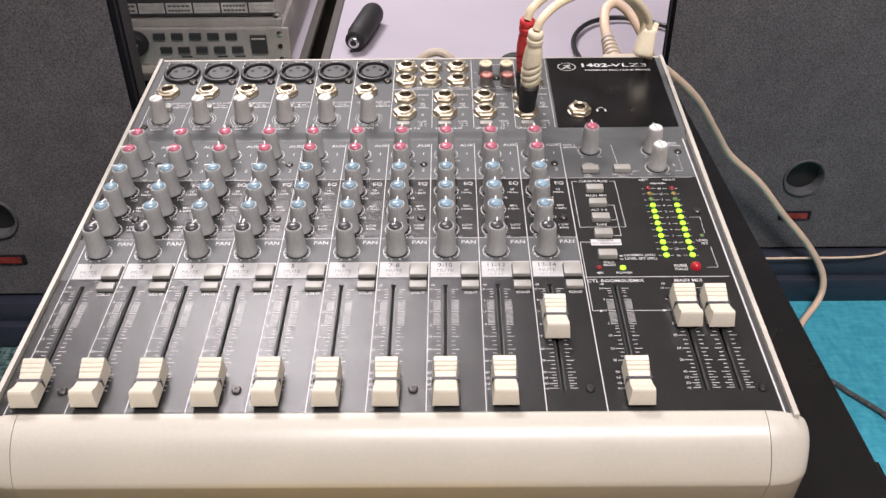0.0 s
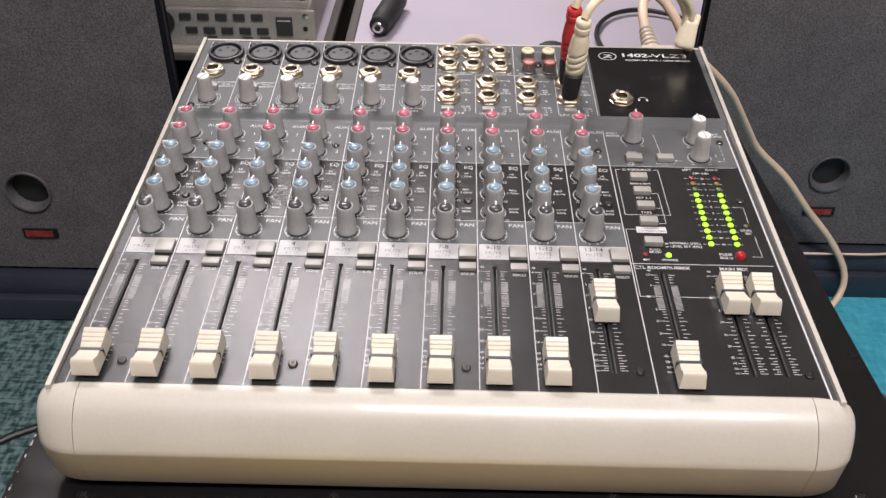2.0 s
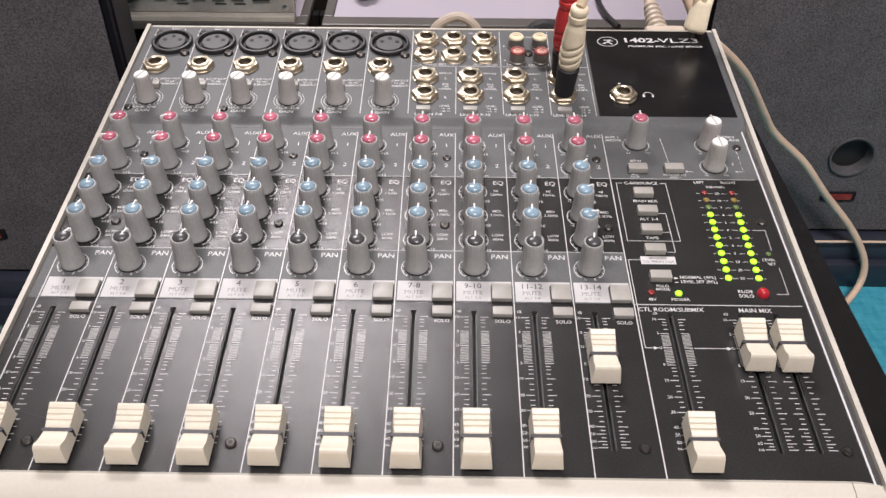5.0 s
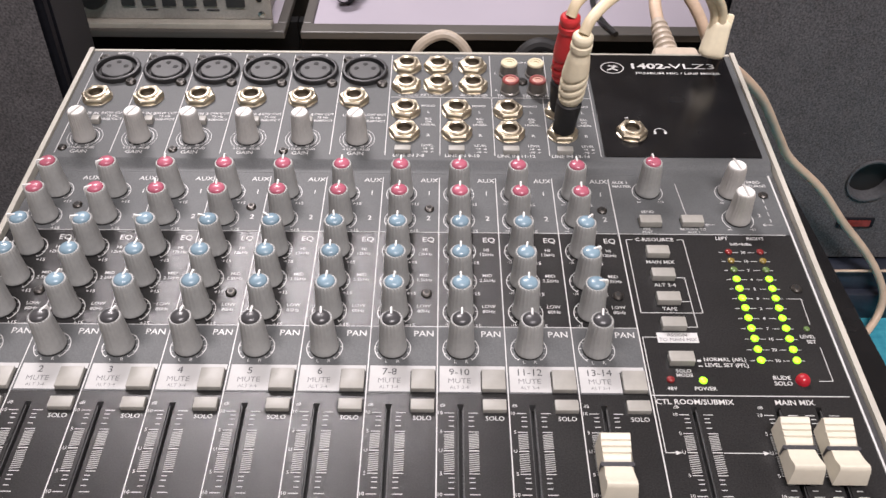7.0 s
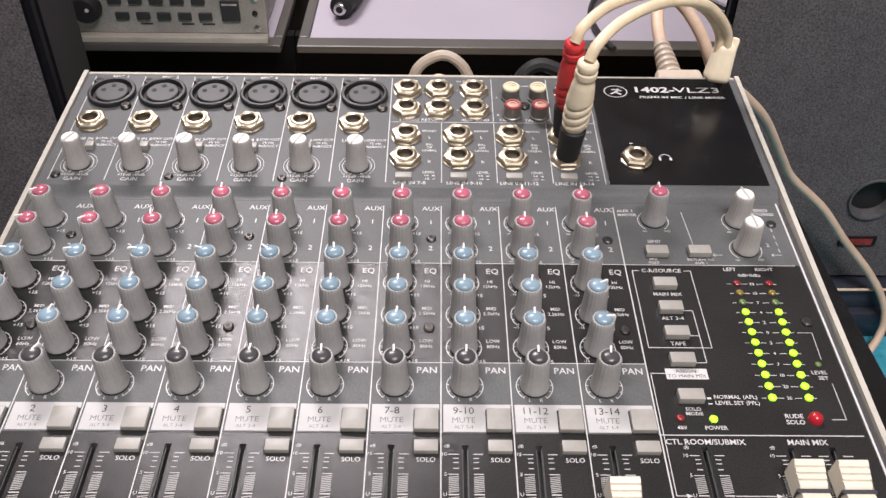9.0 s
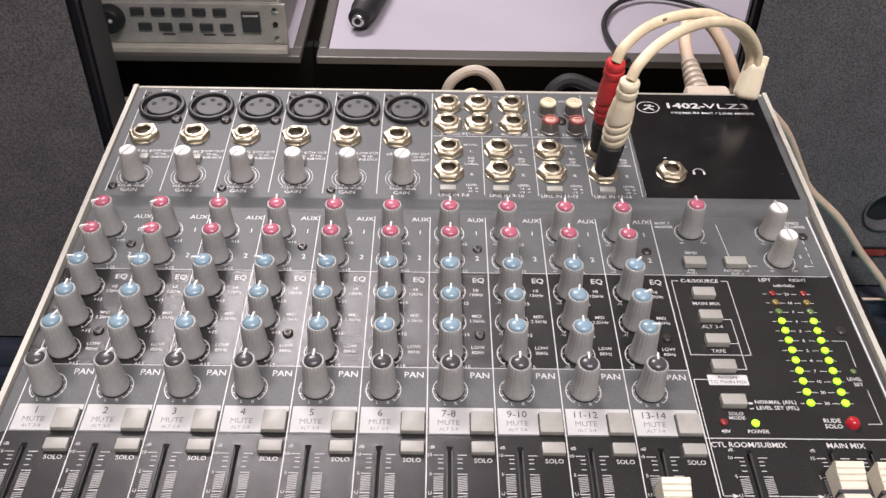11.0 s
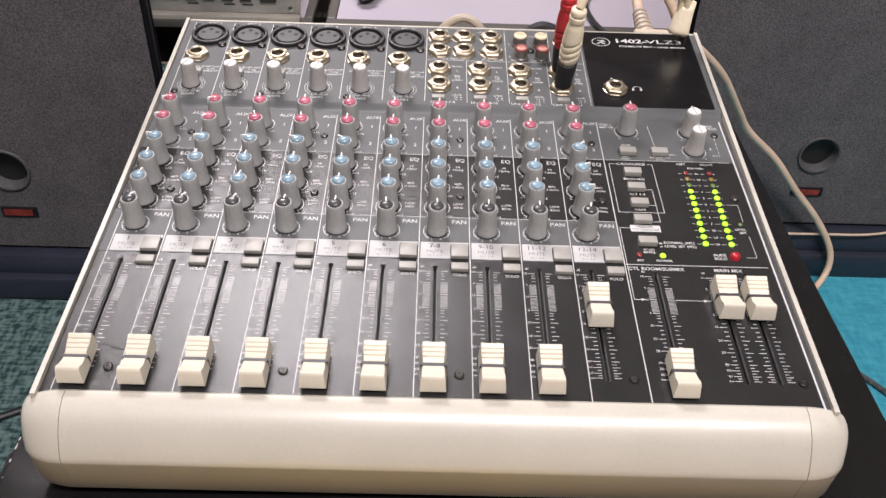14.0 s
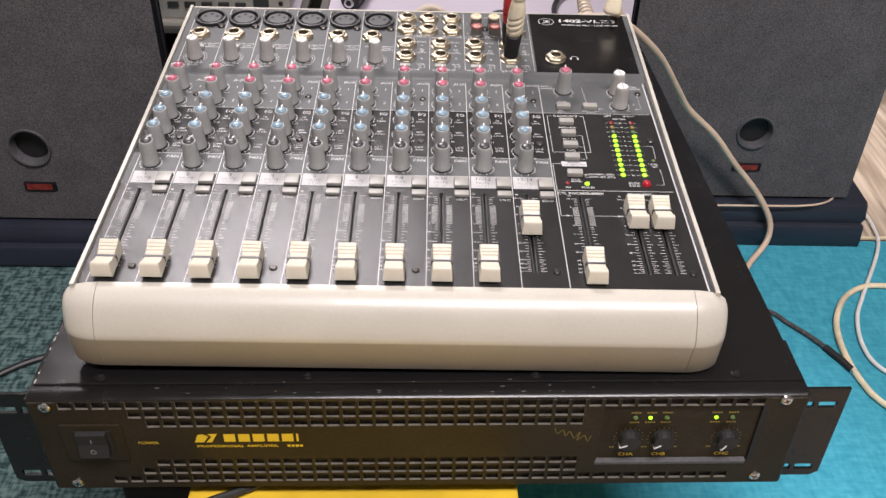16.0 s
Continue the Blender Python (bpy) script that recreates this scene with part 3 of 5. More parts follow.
GAIN_PROF = [(5.5, 0.5), (5.6, 1.2), (5.3, 2.2, 0.6), (4.85, 8.0, 1.0), (4.5, 13.0, 1.0), (4.4, 14.4, 0.8), (4.05, 15.2, 0.4), (3.7, 15.35), (0.0, 15.4)]
KNOB_PROF, CAP_PROF = ([(r, z * TALL, *k) for r, z, *k in q] for q in (KNOB_PROF, CAP_PROF))
GAIN_PROF = [(r, z * 1.07, *k) for r, z, *k in GAIN_PROF]
knob_me = {M_KNOB.name: mm_mesh("knob", lathe(KNOB_PROF, 80, 0.34, 20), M_KNOB, True), M_KNOB_LIGHT.name: mm_mesh("knob", lathe(GAIN_PROF, 72, 0.34, 24), M_KNOB_LIGHT, True)}
cap_me = {m.name: mm_mesh("cap", lathe(CAP_PROF, 28), m, True) for m in (M_CAP_RED, M_CAP_BLUE, M_CAP_DARK)}
cap_me[M_CAP_WHITE.name] = mm_mesh("cap", lathe([(3.75, 16.2), (3.75, 16.6), (3.5, 16.85), (0.0, 16.9)], 28), M_CAP_WHITE, True)
bm = bmesh.new()
box(-0.4, 0.4, 0.9, 4.4, 17.6, 19.5, 0.15, 1, bm=bm)
box(-0.38, 0.38, 3.9, 4.75, 15.0, 18.7, 0.12, 1, bm=bm)
POINTER_ME = mm_mesh("pointer", bm, M_POINTER)
bm = bmesh.new()
box(-0.45, 0.45, -3.4, 3.7, 16.5, 17.25, 0.12, 1, bm=bm)
box(-0.5, 0.5, 3.6, 4.75, 6.4, 17.1, 0.12, 1, bm=bm)
GAIN_POINTER_ME = mm_mesh("pointer", bm, M_KNOB_LIGHT)


def knob(m, cap, body=M_KNOB):
    k = link("knob", knob_me[body.name], mixer, m)
    link("cap", cap_me[cap.name], k, m)
    link("pointer", POINTER_ME if body == M_KNOB else GAIN_POINTER_ME, k, m)
    link("skirt", SHADOW_RING_ME, k, m)
    return k


ROWS_Y = (243.6, 225.6, 205.6, 187.4, 169.9, 150.8)
CAPS = (M_CAP_RED, M_CAP_RED, M_CAP_BLUE, M_CAP_BLUE, M_CAP_BLUE, M_CAP_DARK)
TURNS = {0: (-112, -118, -8, 0, 0, 0, 0, 0, 0, 0), 1: (-100, -120, -12, -4, 0, 0, 0, 0, 0, 4), 2: (-85, -98, -88, -75, -55, -5, 0, 0, 5, 42),
         3: (5, 5, 8, 4, 0, 0, 0, 0, 8, 62), 4: (22, 14, 10, 8, 4, 4, 4, 0, 6, 84), 5: (38, 30, 24, 8, 0, -2, -2, 4, 2, 10)}
for r, y in enumerate(ROWS_Y):
    for i, c in enumerate(CH):
        knob(on_low(c + 9.1, y, 0.12, TURNS[r][i] + rng.uniform(-3, 3)), CAPS[r])
for i in range(6):
    knob(on_upp(-158.2 + 26.88 * i, 280.5, 0, (-152, -156, -150, -158, -154, -150)[i]), M_CAP_WHITE, M_KNOB_LIGHT)
knob(on_low(114.6, 246.3, 0.12, 0), M_CAP_RED)
knob(on_low(153.4, 246.0, 0.12, -12), M_CAP_WHITE, M_KNOB_LIGHT)
knob(on_low(152.8, 227.6, 0.12, -5), M_CAP_WHITE, M_KNOB_LIGHT)

# ---- faders ----
FPROF = [(10.6, 2.4), (11.0, 9.9), (10.5, 10.9), (9.7, 11.1), (8.3, 10.35), (8.05, 9.75), (7.4, 10.2), (6.1, 9.75), (5.85, 9.1), (5.2, 9.5), (3.9, 9.1), (3.65, 8.45), (3.0, 8.75), (1.5, 8.4), (0.7, 7.6), (-0.7, 7.5),
         (-1.3, 8.0), (-3.4, 8.3), (-5.6, 9.0), (-7.4, 9.95), (-8.4, 10.6), (-9.2, 10.75), (-9.9, 10.35), (-10.4, 9.4), (-11.4, 2.4)]


def fader_bm():
    bm = prism(FPROF, -1, 1)
    for v in bm.verts:
        h, y = v.co.z, v.co.y
        half = 6.0 - 0.10 * (h - 2.4) - (0.75 * math.exp(-((y) / 5.0) ** 2) if h > 4 else 0.0)
        v.co.x *= half
    sides = [e for e in bm.edges if len(e.link_faces) == 2 and e.calc_face_angle() > 1.2 and abs(e.verts[0].co.x - e.verts[1].co.x) < 1.5]
    bmesh.ops.bevel(bm, geom=sides, offset=0.35, segments=2, affect="EDGES", profile=0.6)
    return bm


FADER_ME = mm_mesh("fader", fader_bm(), M_FADER, True)
bm = box(-5.6, 5.6, -0.85, 0.85, 7.2, 7.72)
box(-5.95, -5.25, -0.5, 0.5, 3.0, 7.75, 0, bm=bm)
box(5.25, 5.95, -0.5, 0.5, 3.0, 7.75, 0, bm=bm)
LINE_ME = mm_mesh("index_line", bm, M_INK)
STEM_ME = mm_mesh("stem", box(-0.5, 0.5, -2.2, 2.2, -3.5, 3.2), M_CHASSIS)
for s, y in zip(SLOT, [53.6] * 9 + [94.4, 53.4, 101.8, 101.6]):
    m = on_low(s, y + (rng.uniform(-0.25, 0.25)))
    f = link("fader", FADER_ME, mixer, m)
    link("index_line", LINE_ME, f, m, "dark index line")
    link("stem", STEM_ME, f, m)

# ---- push buttons ----


def button_me(w, d, h):
    bm = box(-w / 2, w / 2, -d / 2, d / 2, -0.5, h, 0.45, 2)
    return mm_mesh("button", bm, M_BUTTON, True)


MUTE_ME, SOLO_ME, SMALL_ME = button_me(9.0, 9.4, 2.4), button_me(8.8, 4.9, 2.3), button_me(9.8, 5.2, 3.2)
# near-black sheets round the buttons, the wells' shade as colour
WELL_ME = mm_mesh("button_well", box(-5.05, 5.05, -3.0, 3.0, 0.02, 0.22), M_SLOT)
WELL_BIG = mm_mesh("button_well", box(-4.75, 4.75, -5.1, 5.1, 0.02, 0.3), M_SLOT)


def button(me, well, m):
    b = link("button", me, mixer, m)
    link("button_well", well, b, m)


for i, c in enumerate(CH):
    button(MUTE_ME, WELL_BIG, on_low(c + 21.3, 133.6 + 0.6, 0.1))
    button(SOLO_ME, WELL_ME, on_low(c + 21.3, 122.9, -0.2))
for x, y in ((112.3, 224.0), (131.2, 224.2), (112.3, 204.3), (112.3, 190.6), (112.2, 176.9), (111.8, 163.0), (111.6, 145.3)):
    button(SMALL_ME, WELL_ME, on_low(x, y + 0.2, 0.1))
LVL_ME = mm_mesh("level_button", box(-3.9, 3.9, -1.9, 1.9, -0.3, 2.6, 0.4, 2), M_BUTTON, True)
for x in (-1.0, 25.3, 51.9, 78.2):
    link("level_button", LVL_ME, mixer, on_upp(x, 271.7))
CUT_ME = mm_mesh("low_cut_button", box(-2.0, 2.0, -2.0, 2.0, -0.3, 3.0, 0.4, 2), M_BUTTON, True)
for i in range(6):
    link("low_cut_button", CUT_ME, mixer, on_upp(-154.6 + 26.7 * i - 1.3, 293.0))

# ---- sockets ----


def hexnut_bm():
    bm = bmesh.new()
    merge(bm, lathe([(7.7, 0), (7.7, 0.5), (7.4, 0.7), (5.0, 0.75)], 32, caps=False))
    own = lathe([(7.8, 0.7), (7.9, 2.5), (7.2, 3.2), (5.0, 3.25)], 6, caps=False)
    merge(bm, own)
    merge(bm, lathe([(6.0, 3.0), (5.9, 3.6), (5.5, 3.7), (5.4, 4.1), (5.0, 4.35), (4.2, 4.35), (3.6, 3.9), (3.5, 1.2)], 28, caps=False))
    return bm


NUT_ME = mm_mesh("jack_nut", hexnut_bm(), M_NICKEL, True)
HOLE_ME = mm_mesh("jack_hole", lathe([(3.51, 3.8), (3.49, 1.3), (0, 1.3)], 24, caps=False), material("dull_brass_bore", (0.075, 0.06, 0.04), 0.5))


def jack(x, y, turn=0.0):
    m = on_upp(x, y, 0.0 if x < 97 else 0.5, turn)
    n = link("jack_socket", NUT_ME, mixer, m)
    link("jack_hole", HOLE_ME, n, m)


for i in range(6):
    jack(-161.0 + 26.68 * i, 313.2, rng.uniform(-12, 12))
for x in (-1.0, 15.8, 34.4):
    jack(x, 343.4, rng.uniform(-14, 14)), jack(x, 325.8, rng.uniform(-14, 14))
for x in (-0.6, 25.5, 51.8, 78.2):
    jack(x, 304.0, rng.uniform(-14, 14)), jack(x, 285.9, rng.uniform(-14, 14))
jack(84.6, 342.0, 4), jack(84.6, 324.0, 9)
jack(112.8, 286.8, 10)

XLR_ME = mm_mesh("xlr_socket", lathe([(12.3, 0), (12.5, 1.8), (12.2, 2.6), (11.6, 2.9), (10.7, 2.8), (10.3, 2.2), (10.2, 0.2), (8.5, 0.2), (8.4, 1.8), (8.1, 2.0), (0, 2.0)], 44), M_XLR, True)
# black floor in the groove and black discs as the pin holes' painted shade
GAP_ME = mm_mesh("socket_gap", lathe([(10.15, 0.22), (10.15, 0.3), (8.55, 0.3), (8.55, 0.22)], 40, caps=False), M_SLOT)
PIN_ME = mm_mesh("pin_hole", lathe([(1.4, 0), (1.4, 0.12), (0, 0.13)], 12), M_SLOT)
CORE_ME = mm_mesh("socket_face", lathe([(7.9, 0), (7.9, 0.12), (0, 0.13)], 32), material("dark_grey_socket_face", (0.036, 0.037, 0.038), 0.5, wear=0.12, wear_scale=90))


def screw_bm(r, h):
    bm = lathe([(r, 0), (r, h * 0.5), (r * 0.7, h * 0.95), (0, h)], 18)
    return bm


# raised cross, coloured near-black for the shade of a recess
def cross_bm(r, h):
    bm = box(-r * 0.55, r * 0.55, -r * 0.12, r * 0.12, h * 0.9, h * 1.03)
    return box(-r * 0.12, r * 0.12, -r * 0.55, r * 0.55, h * 0.9, h * 1.03, 0, bm=bm)


SCREW_ME = mm_mesh("screw", screw_bm(2.25, 1.3), M_SCREW, True)
# black disc on the head, painted shade in place of a cut recess
RECESS_ME = mm_mesh("screw_recess", lathe([(1.0, 1.22), (1.0, 1.34), (0, 1.35)], 6), M_SLOT)
XSCREW_ME = mm_mesh("screw", screw_bm(2.9, 1.9), M_SCREW, True)
XCROSS_ME = mm_mesh("cross_recess", cross_bm(2.5, 1.9), M_SLOT)


def panel_screw(m):
    s = link("screw", SCREW_ME, mixer, m)
    link("screw_recess", RECESS_ME, s, m)


for i in range(6):
    x = -156.9 + 26.66 * i
    m = on_upp(x, 337.8)
    q = link("xlr_socket", XLR_ME, mixer, m)
    link("socket_face", CORE_ME, q, m @ pose(0, 0, 0.0020))
    link("socket_gap", GAP_ME, q, m)
    for dx, dy in ((-4.6, 1.8), (4.6, 1.8), (0.0, 5.6)):
        link("pin_hole", PIN_ME, q, m @ pose(dx / 1000, dy / 1000 - 0.0006, 0.00214))
    for dx, dy in ((-9.6, 11.0), (9.8, -10.9)):
        mm = on_upp(x + dx, 337.8 + dy, 0, rng.uniform(0, 90))
        sc = link("screw", XSCREW_ME, q, mm)
        link("cross_recess", XCROSS_ME, sc, mm)
for x, y in [(-148, 53.5), (-69, 53.5), (11, 53.5), (91, 53.5), (168.6, 53.5), (-148.8, 180.0), (-69, 179.6), (12.2, 179.8), (91.8, 179.2), (167.4, 184.3), (-148.6, 233.4), (-69, 233), (12.6, 232.6), (91.8, 232.4), (168.5, 244.0)]:
    panel_screw(on_low(x, y, 0.12, rng.uniform(0, 60)))
for x, y in [(-167, 272.2), (-113, 271.4), (-59, 270.9)]:
    panel_screw(on_upp(x, y, 0, rng.uniform(0, 60)))

# phono sockets
RCA_BODY = mm_mesh("phono_socket", lathe([(5.2, 0), (5.2, 1.2), (4.6, 1.6), (4.5, 6.8), (4.4, 7.0), (3.0, 7.0)], 28), material("satin_grey_phono_barrel", (0.20, 0.19, 0.175), 0.35, metal=0.6, wear=0.2, wear_scale=100), True)
RCA_RING = {m.name: mm_mesh("ring", lathe([(4.45, 6.9), (4.45, 7.5), (4.0, 8.0), (3.0, 7.9), (2.9, 7.2), (0, 7.1)], 28), m, True) for m in (M_WHITE_RCA, M_RCA_RED)}
RCA_PIN = {m.name: mm_mesh("core", lathe([(2.9, 7.1), (2.9, 7.5), (1.6, 7.7), (1.5, 7.2), (0, 7.2)], 18), c, True) for m, c in ((M_WHITE_RCA, M_WHITE_RCA), (M_RCA_RED, material("pink_phono_core", (0.55, 0.30, 0.24), 0.4)))}
for x in (53.7, 67.8):
    for y, mat in ((337.4, M_WHITE_RCA), (321.8, M_RCA_RED)):
        m = on_upp(x, y)
        q = link("phono_socket", RCA_BODY, mixer, m)
        link("ring", RCA_RING[mat.name], q, m)
        link("core", RCA_PIN[mat.name], q, m)
m = on_upp(60.7, 330.0, 0, 20)
sc = link("screw", XSCREW_ME, mixer, m)
link("cross_recess", XCROSS_ME, sc, m)

# ---- meters and lamps ----
LED_PROF = [(1.55, 0.0), (1.55, 0.6), (1.15, 1.0), (0.5, 1.2), (0, 1.25)]
led_me = {m.name: mm_mesh("led", lathe(LED_PROF, 18), m, True) for m in (M_LED_GREEN, M_LED_GREEN_OFF, M_LED_AMBER, M_LED_RED_OFF, M_LED_RED)}
LED_Y = [206.2 - 5.47 * k for k in range(12)]
for col, x0, x1, lit in ((0, 143.8, 143.0, 3), (1, 157.6, 156.9, 3)):
    for k, y in enumerate(LED_Y):
        mat = M_LED_RED_OFF if k == 0 else M_LED_AMBER if k == 1 else M_LED_GREEN_OFF if k < lit else M_LED_GREEN
        link("meter_led", led_me[mat.name], mixer, on_low(x0 + (x1 - x0) * k / 11, y, 0.05))
link("phantom_led", led_me[M_LED_RED_OFF.name], mixer, on_low(106.0, 136.3, 0.05))
link("power_led", led_me[M_LED_GREEN.name], mixer, on_low(118.4, 136.0, 0.05))
link("level_led", led_me[M_LED_GREEN_OFF.name], mixer, on_low(165.4, 162.2, 0.05) @ Matrix.Scale(0.8, 4))
link("solo_led", mm_mesh("solo_led", lathe([(2.7, 0), (2.7, 1.0), (2.2, 2.2), (1.2, 2.9), (0, 3.1)], 24), M_LED_RED, True), mixer, on_low(156.4, 136.2, 0.05), "large glowing red warning lamp")

# ---- printed legends ----


def legend(name, bm, mat, base, label=""):
    bmesh.ops.recalc_face_normals(bm, faces=bm.faces)
    for f in bm.faces:
        if f.normal.z < 0:
            f.normal_flip()
    bmesh.ops.transform(bm, matrix=MM, verts=bm.verts)
    me = bpy.data.meshes.new(name)
    bm.to_mesh(me)
    bm.free()
    me.materials.append(mat)
    return me


H = 0.2
SCALE = [("10", 120.4, 1), ("", 118.7, 0), ("", 117.0, 0), ("", 114.6, 0), ("5", 112.2, 1), ("U", 104.2, 2), ("5", 94.9, 1), ("", 93.2, 0), ("", 91.5, 0), ("", 89.2, 0), ("10", 86.8, 1), ("", 83.9, 0), ("", 81.1, 0),
         ("20", 78.3, 1), ("", 75.8, 0), ("", 73.3, 0), ("30", 70.8, 1), ("", 68.3, 0), ("", 65.9, 0), ("40", 63.5, 1), ("", 61.7, 0), ("50", 60.0, 1), ("", 58.3, 0), ("60", 56.6, 1), ("", 55.2, 0), ("oo", 53.8, 1)]


def fader_scale(bm, dim, x, numbers=True, left=True):
    """Tick marks with hatched zones round unity; y runs in panel millimetres."""
    for text, y, size in SCALE:
        w = 0.42 if size == 2 else 0.3
        ln = 3.6 if size else 2.0
        stroke(bm, x + 2.9, y - 53.5, x + 2.9 + ln, y - 53.5, w, H)
        if left:
            stroke(bm, x - 2.4 - ln, y - 53.5, x - 2.4, y - 53.5, w, H)
        if text and numbers:
            letters(bm, text, x - 6.5, y - 53.5, 1.45, "RIGHT", H)
    for ya, yb in ((95.6, 103.4), (105.0, 111.5)):
        n = 9
        for sx in ((2.9, 6.5), (-6.0, -2.4)) if left else ((2.9, 6.5),):
            for k in range(n):
                y = ya + (yb - ya) * (k + 0.5) / n - 53.5
                stroke(dim, x + sx[0], y - 0.25, x + sx[1], y + 0.25, 0.38, H)
    if numbers:
        letters(bm, "dB", x - 6.6, 123.8 - 53.5, 1.4, "CENTER", H)


# one channel, drawn with its left line at zero
w, g = bmesh.new(), bmesh.new()
for r, y in enumerate(ROWS_Y):
    yy = y - 53.5
    arc(w, 9.1, yy, 7.0, -142, 142, 0.32, H)
    for a in range(-140, 141, 28):
        s, c = math.sin(radians(a)), math.cos(radians(a))
        stroke(w, 9.1 + 6.0 * s, yy + 6.0 * c, 9.1 + 7.0 * s, yy + 7.0 * c, 0.28, H)
    if r < 5:
        letters(w, "oo" if r < 2 else "-15", 4.0, yy - 6.6, 1.25, "CENTER", H)
        letters(w, "+15", 15.6, yy - 7.2, 1.8, "CENTER", H, bold=0.01)
    else:
        letters(w, "L", 6.9, yy - 6.5, 1.5, "CENTER", H)
        letters(w, "R", 11.3, yy - 6.5, 1.5, "CENTER", H)
for text, x, y, h in (("AUX", 22.0, 253.4, 2.8), ("1", 22.0, 244.2, 2.9), ("2", 22.0, 226.8, 2.9), ("EQ", 22.1, 212.6, 3.0), ("HI", 20.8, 206.4, 1.7), ("12kHz", 20.8, 203.6, 1.7), ("MID", 20.8, 190.8, 1.7), ("2.5kHz", 20.8, 188.0, 1.7),
                      ("LOW", 20.8, 173.2, 1.7), ("80Hz", 20.8, 170.4, 1.7), ("PAN", 21.2, 158.3, 2.95), ("SOLO", 21.3, 118.0, 1.9)):
    letters(w, text, x, y - 53.5, h, "CENTER", H, bold=0.004)
stroke(w, 0, 39.5 - 53.5, 0, 255.5 - 53.5, 0.42, H)
stroke(w, 0.2, 162.2 - 53.5, 26.5, 162.2 - 53.5, 0.3, H)
stroke(w, 0.2, 217.5 - 53.5, 26.5, 217.5 - 53.5, 0.3, H)
fader_scale(w, g, 8.7)
LEG_ME, HATCH_ME = legend("channel_legend", w, M_PRINT, LOW), legend("unity_hatching", g, M_PRINT_DIM, LOW)
w = bmesh.new()
rect(w, 0.9, 26.0, 130.0 - 53.5, 142.2 - 53.5, H)
MUTEBOX_ME = legend("mute_label", w, M_LABEL, LOW)
w = bmesh.new()
letters(w, "MUTE", 8.4, 135.0 - 53.5, 2.4, "CENTER", H + 0.06)
letters(w, "ALT 3-4", 8.4, 132.0 - 53.5, 1.5, "CENTER", H + 0.06)
MUTETEXT_ME = legend("mute_text", w, M_LABEL_INK, LOW)
for c, text in zip(CH, ("1", "2", "3", "4", "5", "6", "7-8", "9-10", "11-12", "13-14")):
    m = LOW @ pose(c / 1000, 0, 0)
    link("channel_legend", LEG_ME, mixer, m)
    tagged(link("unity_hatching", HATCH_ME, mixer, m), kind="stuff")
    b = link("mute_label", MUTEBOX_ME, mixer, m, "white printed label box")
    link("mute_text", MUTETEXT_ME, b, m)
    w = bmesh.new()
    letters(w, text, 8.4, 139.2 - 53.5, 3.1, "CENTER", H + 0.06)
    link("channel_number", legend("channel_number", w, M_INK, LOW), b, m)

# master section
w, g = bmesh.new(), bmesh.new()


def lw(text, x, y, h, align="CENTER"):
    letters(w, text, x, y - 53.5, h, align, H, bold=0.012)


def ls(x0, y0, x1, y1, t=0.32):
    stroke(w, x0, y0 - 53.5, x1, y1 - 53.5, t, H)


ls(97.3, 39.5, 97.3, 255.5, 0.5), ls(97.3, 217.5, 172.0, 217.5), ls(97.3, 129.1, 172.0, 129.1, 0.4)
lw("AUX 1", 98.7, 253.0, 1.9, "LEFT"), lw("MASTER", 98.7, 250.2, 1.7, "LEFT"), lw("SEND", 112.6, 232.4, 1.7)
lw("PRE", 110.5, 220.9, 1.5), lw("POST", 110.5, 218.9, 1.4), lw("RETURN TO", 131.3, 220.9, 1.5), lw("AUX 1", 131.3, 218.9, 1.4)
lw("STEREO", 160.0, 254.0, 1.9, "LEFT"), lw("RETURNS", 160.0, 251.3, 1.9, "LEFT"), lw("2", 163.4, 230.5, 2.0), lw("+20", 158.0, 221.0, 1.2), lw("oo", 147.8, 221.0, 1.2)
lw("oo", 109.6, 239.3, 1.3), lw("+10", 119.8, 239.3, 1.3), lw("oo", 148.2, 239.2, 1.2)
for x, y in ((114.6, 246.3), (153.4, 246.0), (152.8, 227.6)):
    arc(w, x, y - 53.5, 7.0, -142, 142, 0.32, H)
ls(128.6, 252.5, 130.0, 228.6), ls(137.5, 224.0, 141.5, 224.0, 0.3), ls(137.4, 224.0, 138.4, 224.9), ls(137.4, 224.0, 138.4, 223.1)
for k in range(5):
    ls(167.6, 246 - 4.4 * k, 167.8, 243.6 - 4.4 * k)
ls(163.5, 224.2, 167.9, 224.2), ls(163.5, 224.2, 164.5, 225.0), ls(163.5, 224.2, 164.5, 223.4)
lw("C-R/SOURCE", 112.6, 213.9, 2.1)
for a in ((100, 170.6, 125.3, 170.6), (100, 170.6, 100, 213.9), (125.3, 170.6, 125.3, 213.9), (100, 213.9, 103.0, 213.9), (122.3, 213.9, 125.3, 213.9)):
    ls(*a)
lw("MAIN MIX", 112.8, 199.9, 1.9), lw("ALT 3-4", 112.6, 186.3, 1.9), lw("TAPE", 112.2, 172.7, 1.9)
ls(117.5, 190.6, 121.6, 190.6), ls(117.5, 176.9, 121.6, 176.9), ls(121.6, 190.6, 121.6, 163.0), ls(117.5, 163.0, 121.6, 163.0)
rect(w, 104.4, 120.7, 154.8 - 53.5, 160.0 - 53.5, H)
ls(104.4, 157.6, 98.6, 157.6), ls(98.6, 157.6, 98.6, 104.1), ls(98.6, 104.1, 103.6, 104.1)
for x in (104.0, 135.2):
    w.faces.new([w.verts.new((px, py - 53.5, H)) for px, py in ((x - 1.8, 105.0), (x - 1.8, 103.2), (x + 0.4, 104.1))])
ls(119.2, 104.1, 134.2, 104.1)
